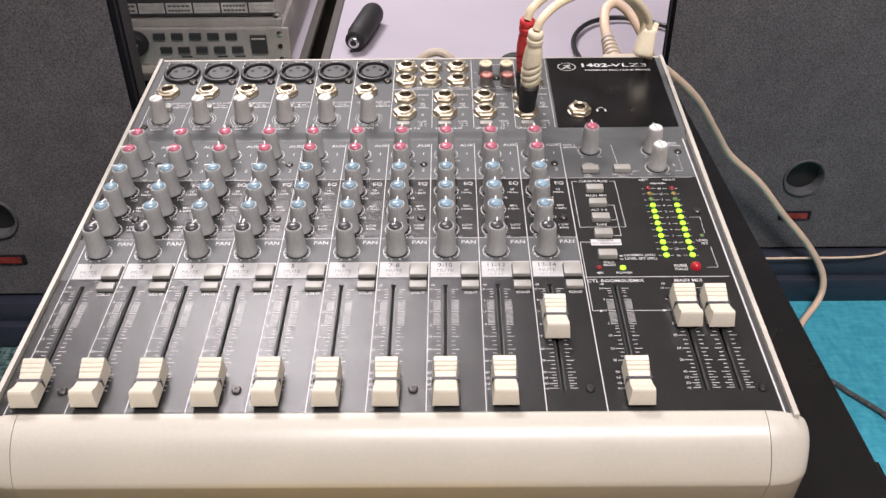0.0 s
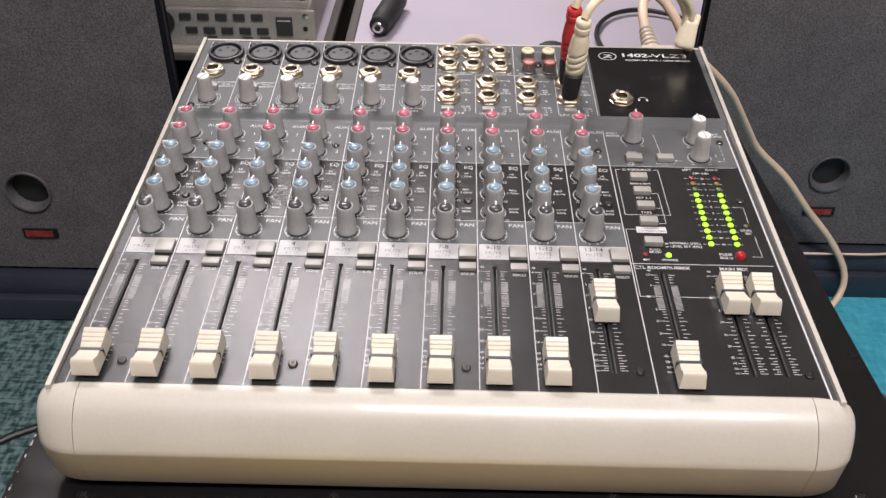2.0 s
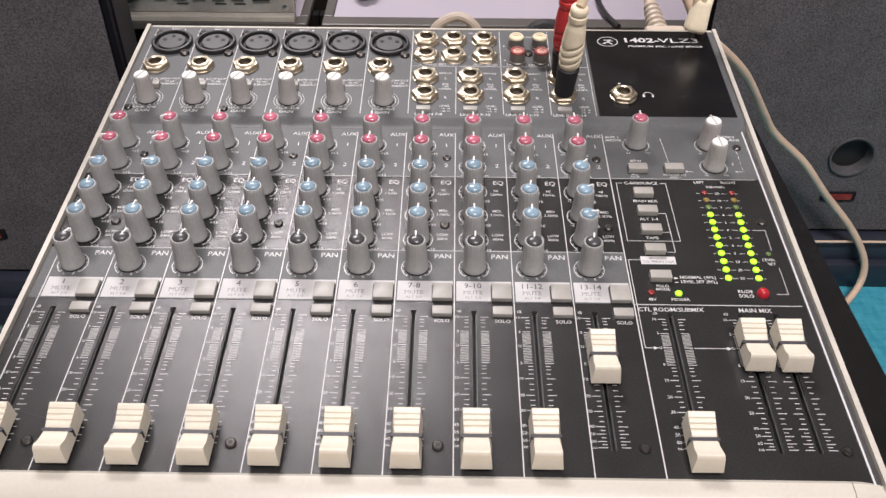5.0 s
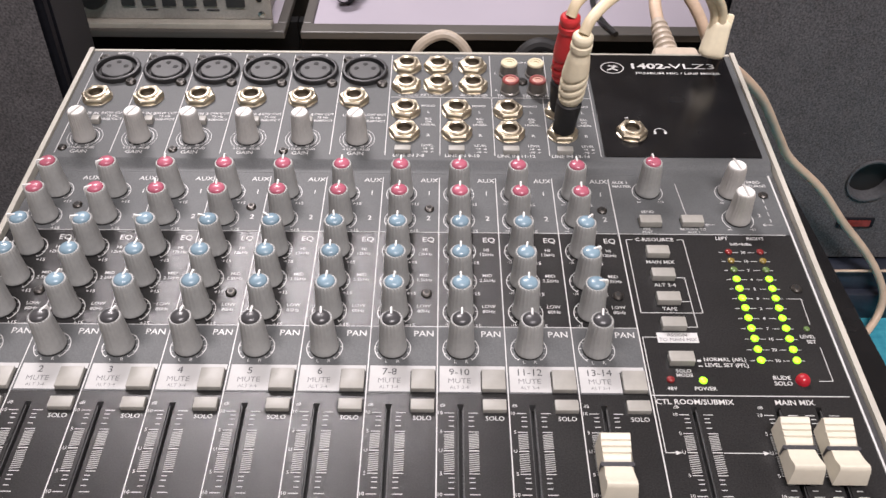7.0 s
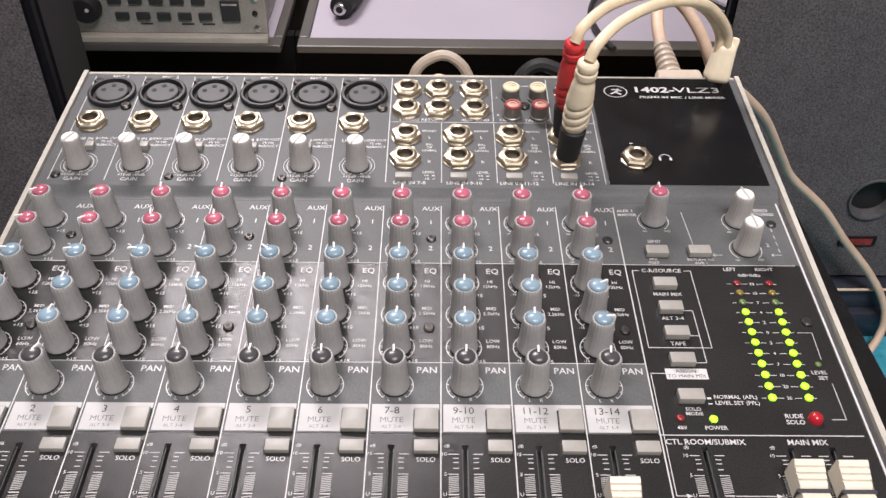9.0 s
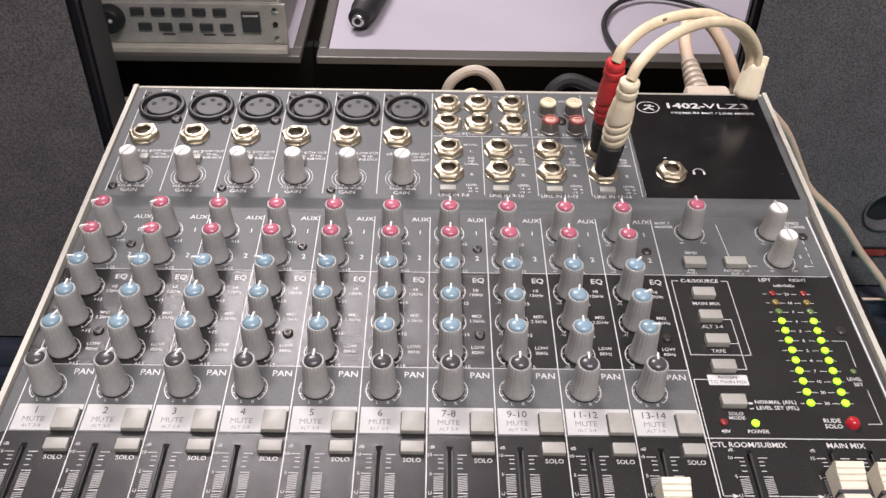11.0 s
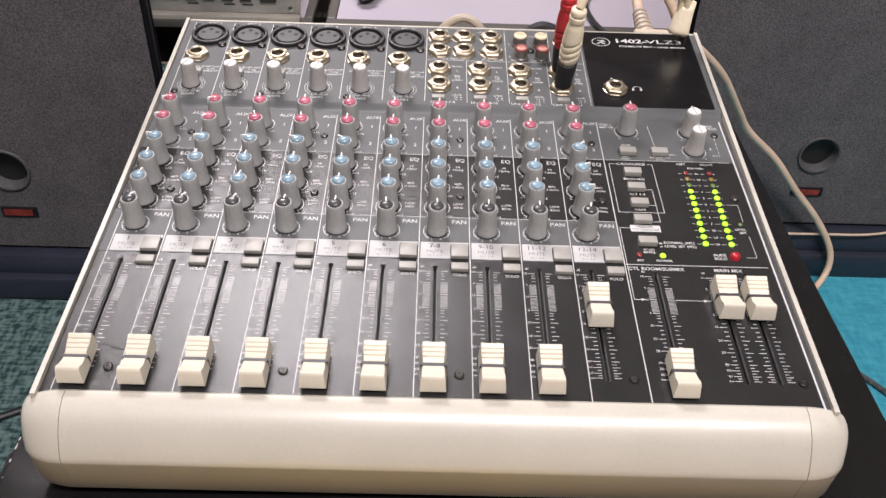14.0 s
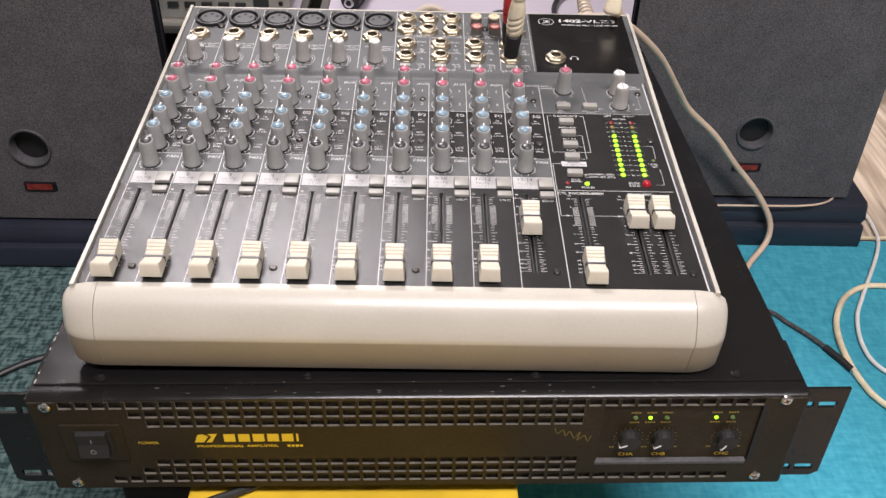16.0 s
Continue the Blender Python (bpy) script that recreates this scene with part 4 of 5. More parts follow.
lw("SOLO", 111.8, 140.7, 1.6), lw("MODE", 111.8, 138.6, 1.6), lw("NORMAL (AFL)", 120.6, 146.4, 1.75, "LEFT"), lw("LEVEL SET (PFL)", 120.6, 143.6, 1.75, "LEFT")
ls(118.0, 145.8, 119.6, 145.8, 0.9), ls(118.0, 143.2, 119.6, 143.2, 0.5)
lw("48V", 106.0, 132.3, 1.6), lw("POWER", 118.6, 132.3, 1.7), lw("RUDE", 152.3, 137.7, 1.9, "RIGHT"), lw("SOLO", 152.3, 135.0, 1.9, "RIGHT")
lw("LEVEL", 164.6, 158.4, 1.7), lw("SET", 165.4, 155.7, 1.7), lw("LEFT", 142.6, 215.0, 1.9), lw("RIGHT", 157.6, 215.0, 1.9), lw("0dB=0dBu", 150.3, 211.4, 1.6)
for k, (y, t) in enumerate(zip(LED_Y, ("20", "10", "7", "4", "2", "0", "2", "4", "7", "10", "20", "30"))):
    x = 150.1 - 0.6 * k / 11
    lw(t, x, y, 1.5)
    for a, b in ((-10.6, -8.8), (-4.8, -2.0), (2.0, 4.8), (8.8, 10.6)):
        ls(x + a, y, x + b, y, 0.26)
ls(161.8, 178.9, 167.8, 178.9, 0.28), ls(167.8, 178.9, 167.4, 165.0, 0.28), ls(168.0, 153.0, 168.0, 136.3, 0.28), ls(168.0, 136.3, 162.6, 136.3, 0.28)
lw("CTL ROOM/SUBMIX", 98.6, 126.1, 2.3, "LEFT"), lw("MAIN MIX", 150.4, 126.1, 2.3)
for x, num in ((112.3, True), (143.5, True), (158.7, False)):
    fader_scale(w, g, x, num)
link("master_legend", legend("master_legend", w, M_PRINT, LOW), mixer, LOW, "white printed master section legend")
tagged(link("unity_hatching", legend("unity_hatching", g, M_PRINT_DIM, LOW), mixer, LOW), kind="stuff")
w = bmesh.new()
letters(w, "ASSIGN", 112.5, 158.7 - 53.5, 1.7, "CENTER", H + 0.06)
letters(w, "TO MAIN MIX", 112.5, 156.3 - 53.5, 1.7, "CENTER", H + 0.06)
link("assign_text", legend("assign_text", w, M_INK, LOW), mixer, LOW)

# socket panel legends
w = bmesh.new()


def uw(text, x, y, h, align="CENTER", z=H, wide=1.0):
    letters(w, text, x, y - 262, h, align, z, wide, bold=0.01)


def us(x0, y0, x1, y1, t=0.32, z=H):
    stroke(w, x0, y0 - 262, x1, y1 - 262, t, z)


for i in range(6):
    x = -158.2 + 26.88 * i
    xl = X0 + PITCH * i
    us(xl if i else -169.7, 268.6, xl, 354.5, 0.42)
    uw("MIC %d" % (i + 1), xl + 13.4, 354.0, 2.6)
    uw("LINE IN %d" % (i + 1), xl + 9.5, 300.0, 2.0)
    for k, t in enumerate(("LOW CUT", "75 Hz", "18dB/OCT")):
        uw(t, xl + 20.4, 300.4 - 2.6 * k, 1.7)
    arc(w, x, 280.5 - 262, 7.0, -142, 142, 0.32, H), arc(w, x, 280.5 - 262, 8.6, -142, 142, 0.22, H)
    uw("0", x - 2.6, 274.7, 1.4), uw("60", x + 2.8, 274.7, 1.4)
    uw("+15dB -45dB", x + 0.2, 272.5, 1.75), uw("GAIN", x - 0.2, 269.4, 2.4)
us(-9.5, 268.6, -9.5, 355, 0.42)
for x in (17.2, 43.9, 70.6):
    us(x, 268.6, x, 315.2, 0.36)
us(43.9, 317, 43.9, 355, 0.36), us(73.6, 317, 73.6, 355, 0.36), us(95.6, 268.6, 95.6, 355, 0.36), us(-9.0, 316.0, 95.4, 316.0, 0.36)
uw("STEREO RETURNS", 7.4, 318.0, 2.1), uw("AUX SEND", 34.6, 318.0, 2.1), uw("TAPE IN", 51.8, 318.0, 1.95), uw("TAPE OUT", 66.6, 318.0, 1.95), uw("MAIN OUT", 84.8, 318.0, 1.95)
uw("L/MONO", -1, 352.5, 1.3), uw("ALL BAL/UNBAL", 32.0, 352.5, 1.4), uw("UNBALANCED", 60.5, 348.6, 1.4), uw("BAL/UNBAL", 84.6, 352.5, 1.4)
uw("1", 25.5, 344.0, 1.5), uw("2", 25.5, 326.5, 1.5), uw("L", 46.6, 338.4, 1.6), uw("R", 46.6, 322.5, 1.6), uw("L", 72.0, 338.4, 1.6), uw("R", 72.0, 322.5, 1.6)
us(6.9, 342.0, 8.4, 342.0), us(6.9, 324.0, 8.4, 324.0)
for x, t in ((-0.6, "LINE IN 7-8"), (25.5, "LINE IN 9-10"), (51.8, "LINE IN 11-12"), (78.2, "LINE IN 13-14")):
    uw(t, x + 2.5, 268.3, 2.2)
    uw("MONO", x + 11.6, 308.6, 1.6), uw("L", x + 11.8, 303.4, 2.0), uw("R", x + 11.8, 284.2, 2.0)
    for k, s in enumerate(("BAL", "OR", "UNBAL")):
        uw(s, x + 11.8, 297.6 - 2.4 * k, 1.6)
    uw("LEVEL", x + 11.6, 276.2, 1.65), uw("+4", x + 10.4, 273.7, 1.5), uw("-10", x + 10.4, 271.3, 1.5)
    us(x + 13.2, 273.6, x + 14.6, 273.6, 0.7), us(x + 13.2, 271.2, x + 14.6, 271.2, 0.4)
# black plate: emblem and model mark as plain shapes
ZP = 0.62
for k in range(40):
    a, b = 2 * math.pi * k / 40, 2 * math.pi * (k + 1) / 40
    for r0, r1 in ((0.9, 1.0),):
        w.faces.new([w.verts.new((110.4 + rr * 6.4 * math.cos(t), 344.0 - 262 + rr * 5.4 * math.sin(t), ZP)) for rr, t in ((r0, a), (r1, a), (r1, b), (r0, b))])
us(107.4, 341.6, 110.6, 343.6, 1.1, ZP), us(110.4, 343.4, 112.2, 346.4, 1.5, ZP), us(110.6, 343.2, 113.2, 341.4, 1.1, ZP), us(108.2, 345.8, 111.4, 345.6, 0.9, ZP), us(112.0, 345.2, 113.8, 344.6, 0.8, ZP)
letters(w, "1402-", 119.4, 345.6 - 262, 4.7, "LEFT", ZP, 1.47, bold=0.03)
letters(w, "VLZ3", 141.6, 345.6 - 262, 4.7, "LEFT", ZP, 1.7)
uw("PREMIUM MIC / LINE MIXER", 145.3, 339.0, 1.9, "CENTER", ZP, 1.39)
arc(w, 127.2, 288.0 - 262, 2.7, -105, 105, 0.4, ZP)
rect(w, 124.0, 125.2, 286.2 - 262, 288.4 - 262, ZP), rect(w, 129.2, 130.4, 286.2 - 262, 288.4 - 262, ZP)
rect(w, 111.2, 112.8, 299.0 - 262, 299.7 - 262, ZP)
link("socket_legend", legend("socket_legend", w, M_PRINT, UPP), mixer, UPP, "white printed socket legends")

# a hair-fine scratch beside the first fader
w = bmesh.new()
scratch = smooth_line([(-159.5, 67.4, 0), (-154.0, 66.9, 0), (-148.0, 65.1, 0), (-142.6, 63.8, 0)], 4)
for a, b in zip(scratch, scratch[1:]):
    stroke(w, a.x, a.y - 53.5, b.x, b.y - 53.5, 0.35, 0.2)
link("scratch", legend("scratch", w, M_SLOT, LOW), mixer, LOW, "fine dark scratch")

# ---- power amplifier ----
AX0, AX1, AB, AT = -0.2020, 0.2330, 0.022, 0.1
amp = thing("power_amplifier", "black rack-mount power amplifier lying on a yellow crate", "amplifier", 0.0145, 0.2, AB)
bm = box(AX0, AX1, 0.0105, 0.468, AB, AT - 0.0004, 0.0012)
for v in bm.verts:
    if v.co.x > 0 and v.co.y > 0.3:
        v.co.x -= 0.006
part("body", bm, M_AMP, amp, "black enamelled steel case")
part("lid_edge", prism([(0.0102, AT - 0.003), (0.0102, AT - 0.0008), (0.0095, AT - 0.0006), (0.002, AT - 0.0010), (0.0004, AT - 0.0022), (0.0002, AT - 0.004), (0.0102, AT - 0.004)], AX0, AX1), M_AMP, amp, smooth=True)

GRID, HW, HH = 9.25, 3.7, 2.85
rows_a = [(93.4, -188, 209, 0), (86.0, -156, 116, 0), (78.4, -142, 116, 0), (44.7, -144, 116, 0), (37.2, -152, 116, 0), (29.7, -175, 206, 0)]
cols = [-182.5 + GRID * k for k in range(43)]
xs = sorted({-202.0, 233.0, 119.0, 213.0, -182.5, -161.0} | {c + d for c in cols for d in (-HW, HW)})
zs = sorted({22.0, 96.0, 42.0, 90.0, 55.0, 74.5} | {r[0] + d for r in rows_a for d in (-HH, HH)})


def amp_hole(x, z):
    if 119 < x < 213 and 42 < z < 90:
        return True
    if -182.5 < x < -161.0 and 55 < z < 74.5:
        return True
    for rz, xa, xb, _ in rows_a:
        if abs(z - rz) < HH and xa < x < xb:
            return any(abs(x - c) < HW and xa < c - HW + 1 and c + HW - 1 < xb for c in cols)
    return False


bm = holed_plate(xs, zs, amp_hole, 1.5)
UPRIGHT = pose(0, 0, 0, 90, 0, 0)
face = link("front_panel", mm_mesh("front_panel", bm, M_AMP_FACE), amp, UPRIGHT, "dark perforated front panel with square holes")
# paler hole walls carry that painted light
face.data.materials.append(M_LIT_EDGE)
part("dust_mesh", box(AX0 + 0.001, AX1 - 0.001, 0.0024, 0.0034, AB + 0.001, 0.095), M_AMP_INSIDE, amp, "dusty dark mesh behind the holes")
# control window, a dark tray set behind the face
bm = box(0.119, 0.213, 0.0014, 0.0022, 0.042, 0.090)
part("control_panel", bm, M_AMP_FACE, amp, "recessed control panel")
part("window_ledge", prism([(-0.0006, 0.0405), (-0.0006, 0.0425), (0.0013, 0.0445), (0.0013, 0.0405)], 0.1185, 0.2085), M_PORT, amp, "worn grey ledge under the controls")
part("window_side", box(0.2095, 0.2129, 0.0, 0.0013, 0.042, 0.09), M_SLOT, amp)
KNOB_A = mm_mesh("volume_knob", lathe([(7.0, 0), (7.0, 0.6), (6.4, 1.0, 0.6), (6.1, 4.6, 1.0), (5.7, 5.3), (0, 5.5)], 48, 0.5, 16), M_BLACK, True)
bm = box(-0.4, 0.4, 1.6, 5.8, 5.2, 5.75)
box(-0.4, 0.4, 5.5, 6.5, 1.2, 5.6, 0, bm=bm)
MARK_A = mm_mesh("knob_mark", bm, M_POINTER)
for x, turn in ((136.4, -115), (156.0, -125), (193.8, -150)):
    m = pose(x / 1000, 0.0014, 0.0622, 90, 0, 0) @ pose(0, 0, 0, 0, 0, -turn)
    k = link("volume_knob", KNOB_A, amp, m)
    link("knob_mark", MARK_A, k, m)
g = bmesh.new()
for x, t in ((136.4, "CHA"), (156.0, "CHB"), (193.8, "CHC")):
    w = bmesh.new()
    letters(w, t, x, 47.6, 2.7, "CENTER", -1.25, 1.1, bold=0.015)
    link("channel_letters", legend("channel_letters", w, M_YELLOW, None), amp, UPRIGHT)
    for a in range(-140, 141, 20):
        s, c = math.sin(radians(a)), math.cos(radians(a))
        stroke(g, x + 8.0 * s, 62.2 + 8.0 * c, x + 9.0 * s, 62.2 + 8.9 * c, 0.4, -1.25)
    bars(g, x - 10.5, x - 7.6, 54.2, 1.2, 2, -1.25), bars(g, x + 8.2, x + 10.2, 54.2, 1.2, 1, -1.25)
for x in (138, 147, 156, 184.5, 194.0):
    bars(g, x - 3, x + 3, 83.6, 1.3, 4, -1.25), bars(g, x - 3, x + 3, 75.6, 1.3, 4, -1.25)
LED_A = mm_mesh("led", lathe([(1.2, 0), (1.2, 0.6), (0.7, 1.0), (0, 1.1)], 14), M_LED_GREEN, True)
LED_B = mm_mesh("led", lathe([(1.5, 0), (1.5, 0.8), (0.8, 1.4), (0, 1.5)], 14), M_LED_GREEN_OFF, True)
for x, me in ((138.0, LED_B), (146.6, LED_A), (156.0, LED_B), (184.6, LED_A), (194.0, LED_B)):
    link("signal_led", me, amp, pose(x / 1000, 0.0014, 0.0795, 90, 0, 0))
# maker's mark as plain shapes, then the readable line
w = bmesh.new()
w.faces.new([w.verts.new((x - 5.0, z, 0.1)) for x, z in ((-110.0, 62.6), (-104.8, 62.6), (-101.6, 67.6), (-104.6, 69.6), (-107.6, 69.2))])
w.faces.new([w.verts.new((x - 5.0, z, 0.1)) for x, z in ((-103.6, 62.6), (-100.2, 62.6), (-96.4, 69.8), (-101.8, 69.8), (-100.0, 67.2))])
link("emblem", legend("emblem", w, M_YELLOW, None), amp, UPRIGHT, "bright yellow emblem")
for k in range(6):
    w = bmesh.new()
    rect(w, -98.0 + 8.3 * k, -98.0 + 8.3 * k + (1.2 if k == 5 else 6.6), 63.0, 69.6, 0.1)
    link("name_bar", legend("name_bar", w, M_YELLOW, None), amp, UPRIGHT, "bright yellow bar")
w = bmesh.new()
letters(w, "PROFESSIONAL AMPLIFIER", -114.2, 59.2, 2.0, "LEFT", 0.1, 1.4, bold=0.012)
bars(w, -62.5, -53.0, 59.2, 1.8, 4, 0.1)
letters(w, "POWER", -141.5, 62.4, 2.1, "CENTER", 0.1, 1.15)
pts = smooth_line([(92, 73, 0), (94, 68, 0), (97, 71, 0), (99, 66, 0), (101, 70, 0), (104, 64, 0), (107, 69, 0), (106, 62, 0), (110, 66, 0), (112, 61, 0), (114, 66, 0)], 5)
for a, b in zip(pts, pts[1:]):
    stroke(g, a.x, a.y, b.x, b.y, 0.4, 0.1)
link("model_line", legend("model_line", w, M_YELLOW, None), amp, UPRIGHT, "bright yellow printed marks")
link("dim_lettering", legend("dim_lettering", g, M_YELLOW_DIM, None), amp, UPRIGHT, "dim ochre printed marks")
# rocker switch in a bezel
bz = box(-0.1895, -0.1545, -0.0012, 0.0015, 0.0478, 0.0790, 0.0011, 3)
part("switch_surround", bz, M_AMP_FACE, amp, "worn black moulded switch surround", smooth=True)
sw = part("power_switch", box(-0.1825, -0.1610, -0.0019, -0.0011, 0.055, 0.0745, 0.0005), M_SLOT, amp, "black rocker switch in a bezel")
bm = prism([(-0.0018, 0.0555), (-0.0060, 0.0565), (-0.0036, 0.0648), (-0.0046, 0.0738), (-0.0018, 0.0742)], -0.1800, -0.1632)
part("rocker", bm, M_BLACK, sw)
g = bmesh.new()
stroke(g, -171.6, 67.6, -171.6, 70.6, 0.5, 4.8)
arc(g, -171.6, 61.2, 1.5, 0, 360, 0.42, 5.6)
link("rocker_mark", legend("rocker_mark", g, M_PRINT_DIM, None), sw, UPRIGHT)
# screws
ASCREW = mm_mesh("screw", screw_bm(3.4, 1.8), M_CHROME, True)
ACROSS = mm_mesh("cross_recess", cross_bm(3.4, 1.8), M_SLOT)
for x, z in ((-193, 93), (221, 95), (217.5, 29.0), (-189.5, 27.5)):
    m = pose(x / 1000, 0, z / 1000, 90, 0, 0) @ pose(0, 0, 0, 0, 0, rng.uniform(0, 90))
    s = link("screw", ASCREW, amp, m, "bright zinc cross-head screw")
    link("cross_recess", ACROSS, s, m)
TSCREW = mm_mesh("lid_screw", screw_bm(3.2, 1.0), M_AMP, True)
for x in (-165, -49, 80.5, 196):
    m = pose(x / 1000, 0.0162, AT - 0.0004, 0, 0, rng.uniform(0, 90))
    s = link("lid_screw", TSCREW, amp, m)
    link("cross_recess", mm_mesh("cross_recess", cross_bm(3.2, 1.0), M_SLOT), s, m)
# rack ears with slots
for sx, x0, x1 in ((1, 234.5, 260.0), (-1, -229.0, -203.5)):
    xm = (x0 + x1) / 2 + sx * 2.5
    exs, ezs = [x0, xm - 5.5, xm + 5.5, x1], [21.0, 26.5, 31.5, 81.5, 86.5, 97.0]
    if sx > 0:
        exs = sorted(exs + [x0 + 3, x0 + 7])
    else:
        exs = sorted(exs + [x1 - 7, x1 - 3])
    bm = holed_plate(exs, ezs, lambda x, z: (abs(x - xm) < 5.5 and (26.5 < z < 31.5 or 81.5 < z < 86.5)) or (3 < abs(x - (x0 if sx > 0 else x1)) < 7 and (81.5 < z < 86.5 or 26.5 < z < 31.5)), 2.0)
    for v in bm.verts:
        if v.co.y < 24 and abs(v.co.x - (x1 if sx > 0 else x0)) < 0.1:
            v.co.y += 3.5
    ear = link("rack_ear", mm_mesh("rack_ear", bm, M_AMP), amp, pose(0, 0.006, 0, 90, 0, 0), "black steel rack ear with slots")
    ear.data.materials.append(M_AMP)
    a, b = sorted((x0 / 1000 if sx > 0 else x1 / 1000, (x0 - 2.2) / 1000 if sx > 0 else (x1 + 2.2) / 1000))
    part("ear_flange", box(a, b, 0.0005, 0.045, 0.0215, 0.0985, 0.0006), M_AMP, amp)
# chips in the enamel along the front edge
bm = bmesh.new()
for k in range(22):
    x, y = rng.uniform(-0.15, 0.12), rng.choice((0.0045, 0.0075, 0.012, 0.003)) + rng.uniform(-0.001, 0.001)
    s = rng.uniform(0.0002, 0.00055)
    zt = AT - 0.0004 + 0.0002 if y > 0.0106 else AT - 0.00065 + 0.0002 - (0.0095 - min(y, 0.0095)) * 0.055
    vs = [bm.verts.new((x + s * rng.uniform(0.8, 4.5) * math.cos(a), y + 0.4 * s * math.sin(a), zt)) for a in (0, 1.1, 2.2, 3.3, 4.4, 5.5)]
    bm.faces.new(vs)
for k in range(38):
    y, s = 0.012 + 0.42 * rng.random() ** 1.6, rng.uniform(0.0002, 0.0006)
    vs = [bm.verts.new((AX0 + 0.0012 + s * math.cos(a), y + s * rng.uniform(1.0, 4.0) * math.sin(a), AT - 0.0002)) for a in (0, 1.1, 2.2, 3.3, 4.4, 5.5)]
    bm.faces.new(vs)
tagged(part("paint_chips", bm, M_PRINT_DIM, amp, "pale chips in the enamel"), kind="stuff")
for fx in (-0.09, 0.06):
    for fy in (0.05, 0.40):
        part("foot", lathe([(0.012, 0.012), (0.013, 0.0135), (0.0125, AB)], 18), M_BLACK, amp, "", pose(fx, fy, 0))

# the case sits a touch back and leans and turns by a degree on its crate
PIN = Vector((0.0145, 0.0, 0.1))
amp.matrix_basis = Matrix.Translation((0, 0.004, 0)) @ Matrix.Translation(PIN) @ Matrix.Rotation(radians(0.9), 4, "Z") @ Matrix.Rotation(radians(-0.6), 4, "Y") @ Matrix.Translation(-PIN) @ amp.matrix_basis

# crate that carries the amplifier
crate = thing("crate", "yellow plastic crate standing on the rugs", "crate", -0.03, 0.2, FLOOR + 0.004)
# front part is unseen, added to bounce warm light onto amplifier and armrest
part("shell", box(-0.122, 0.072, -0.26, 0.45, FLOOR + 0.004, 0.004, 0.004), M_CRATE, crate)
part("rim", box(-0.126, 0.076, -0.264, 0.454, 0.0042, 0.012, 0.002), M_CRATE, crate)
strap = tube([(-0.145, -0.030, 0.0145), (-0.128, -0.014, 0.0150), (-0.108, -0.003, 0.0150), (-0.089, 0.006, 0.0148), (-0.07, 0.02, 0.0148)], 0.0028, 10)
tagged(part("loose_cable", strap, M_CABLE_BLACK, smooth=True), "thin black cable lying over the yellow crate", "cable")
# plain box added to fill the dark area left of the crate
cb = part("dark_box", box(-0.175, -0.128, 0.02, 0.4, FLOOR + 0.004, -0.005, 0.003), M_SPK_CAB)
tagged(cb, "black box standing on the rug beside the crate", "box")

# ---- leads ----


def lead(name, label, points, radius, mat, parent=None, segs=10):
    ob = part(name, tube(points, radius, segs), mat, parent, smooth=True)
    return ob if parent is not None else tagged(ob, label, "cable")


def stepped(points, profile, segs=20):
    """A round moulding along a straight axis; profile: fraction along, radius."""
    a, b = Vector(points[0]), Vector(points[1])
    line = [a + (b - a) * f for f, _ in profile]
    return tube(line, 0.005, segs, 1, [r for _, r in profile], False)


def grooved_grip(a, b, profile, segs=32, steps=72):
    """A moulded grip along a straight axis with three slanting grooves round its thick part."""
    a, b = Vector(a), Vector(b)
    d = (b - a).normalized()
    u = (Vector((1, 0, 0)) - d * d.x).normalized()
    w = d.cross(u)
    bm = bmesh.new()
    rings = []
    for i in range(steps + 1):
        f = i / steps
        k = max(j for j in range(len(profile) - 1) if profile[j][0] <= f)
        (f0, r0), (f1, r1) = profile[k], profile[k + 1]
        r = r0 + (r1 - r0) * (f - f0) / (f1 - f0)
        ring = []
        for j in range(segs):
            t = 2 * math.pi * j / segs
            g = sum(math.exp(-((f - 0.055 * math.cos(t) - p) / 0.017) ** 2) for p in (0.15, 0.27, 0.39))
            ring.append(bm.verts.new(a + (b - a) * f + (r - 0.0010 * min(g, 1.0)) * (math.cos(t) * u + math.sin(t) * w)))
        rings.append(ring)
    for p, q in zip(rings, rings[1:]):
        for j in range(segs):
            bm.faces.new((p[j], p[(j + 1) % segs], q[(j + 1) % segs], q[j]))
    bm.faces.new(rings[0][::-1]), bm.faces.new(rings[-1])
    return bm


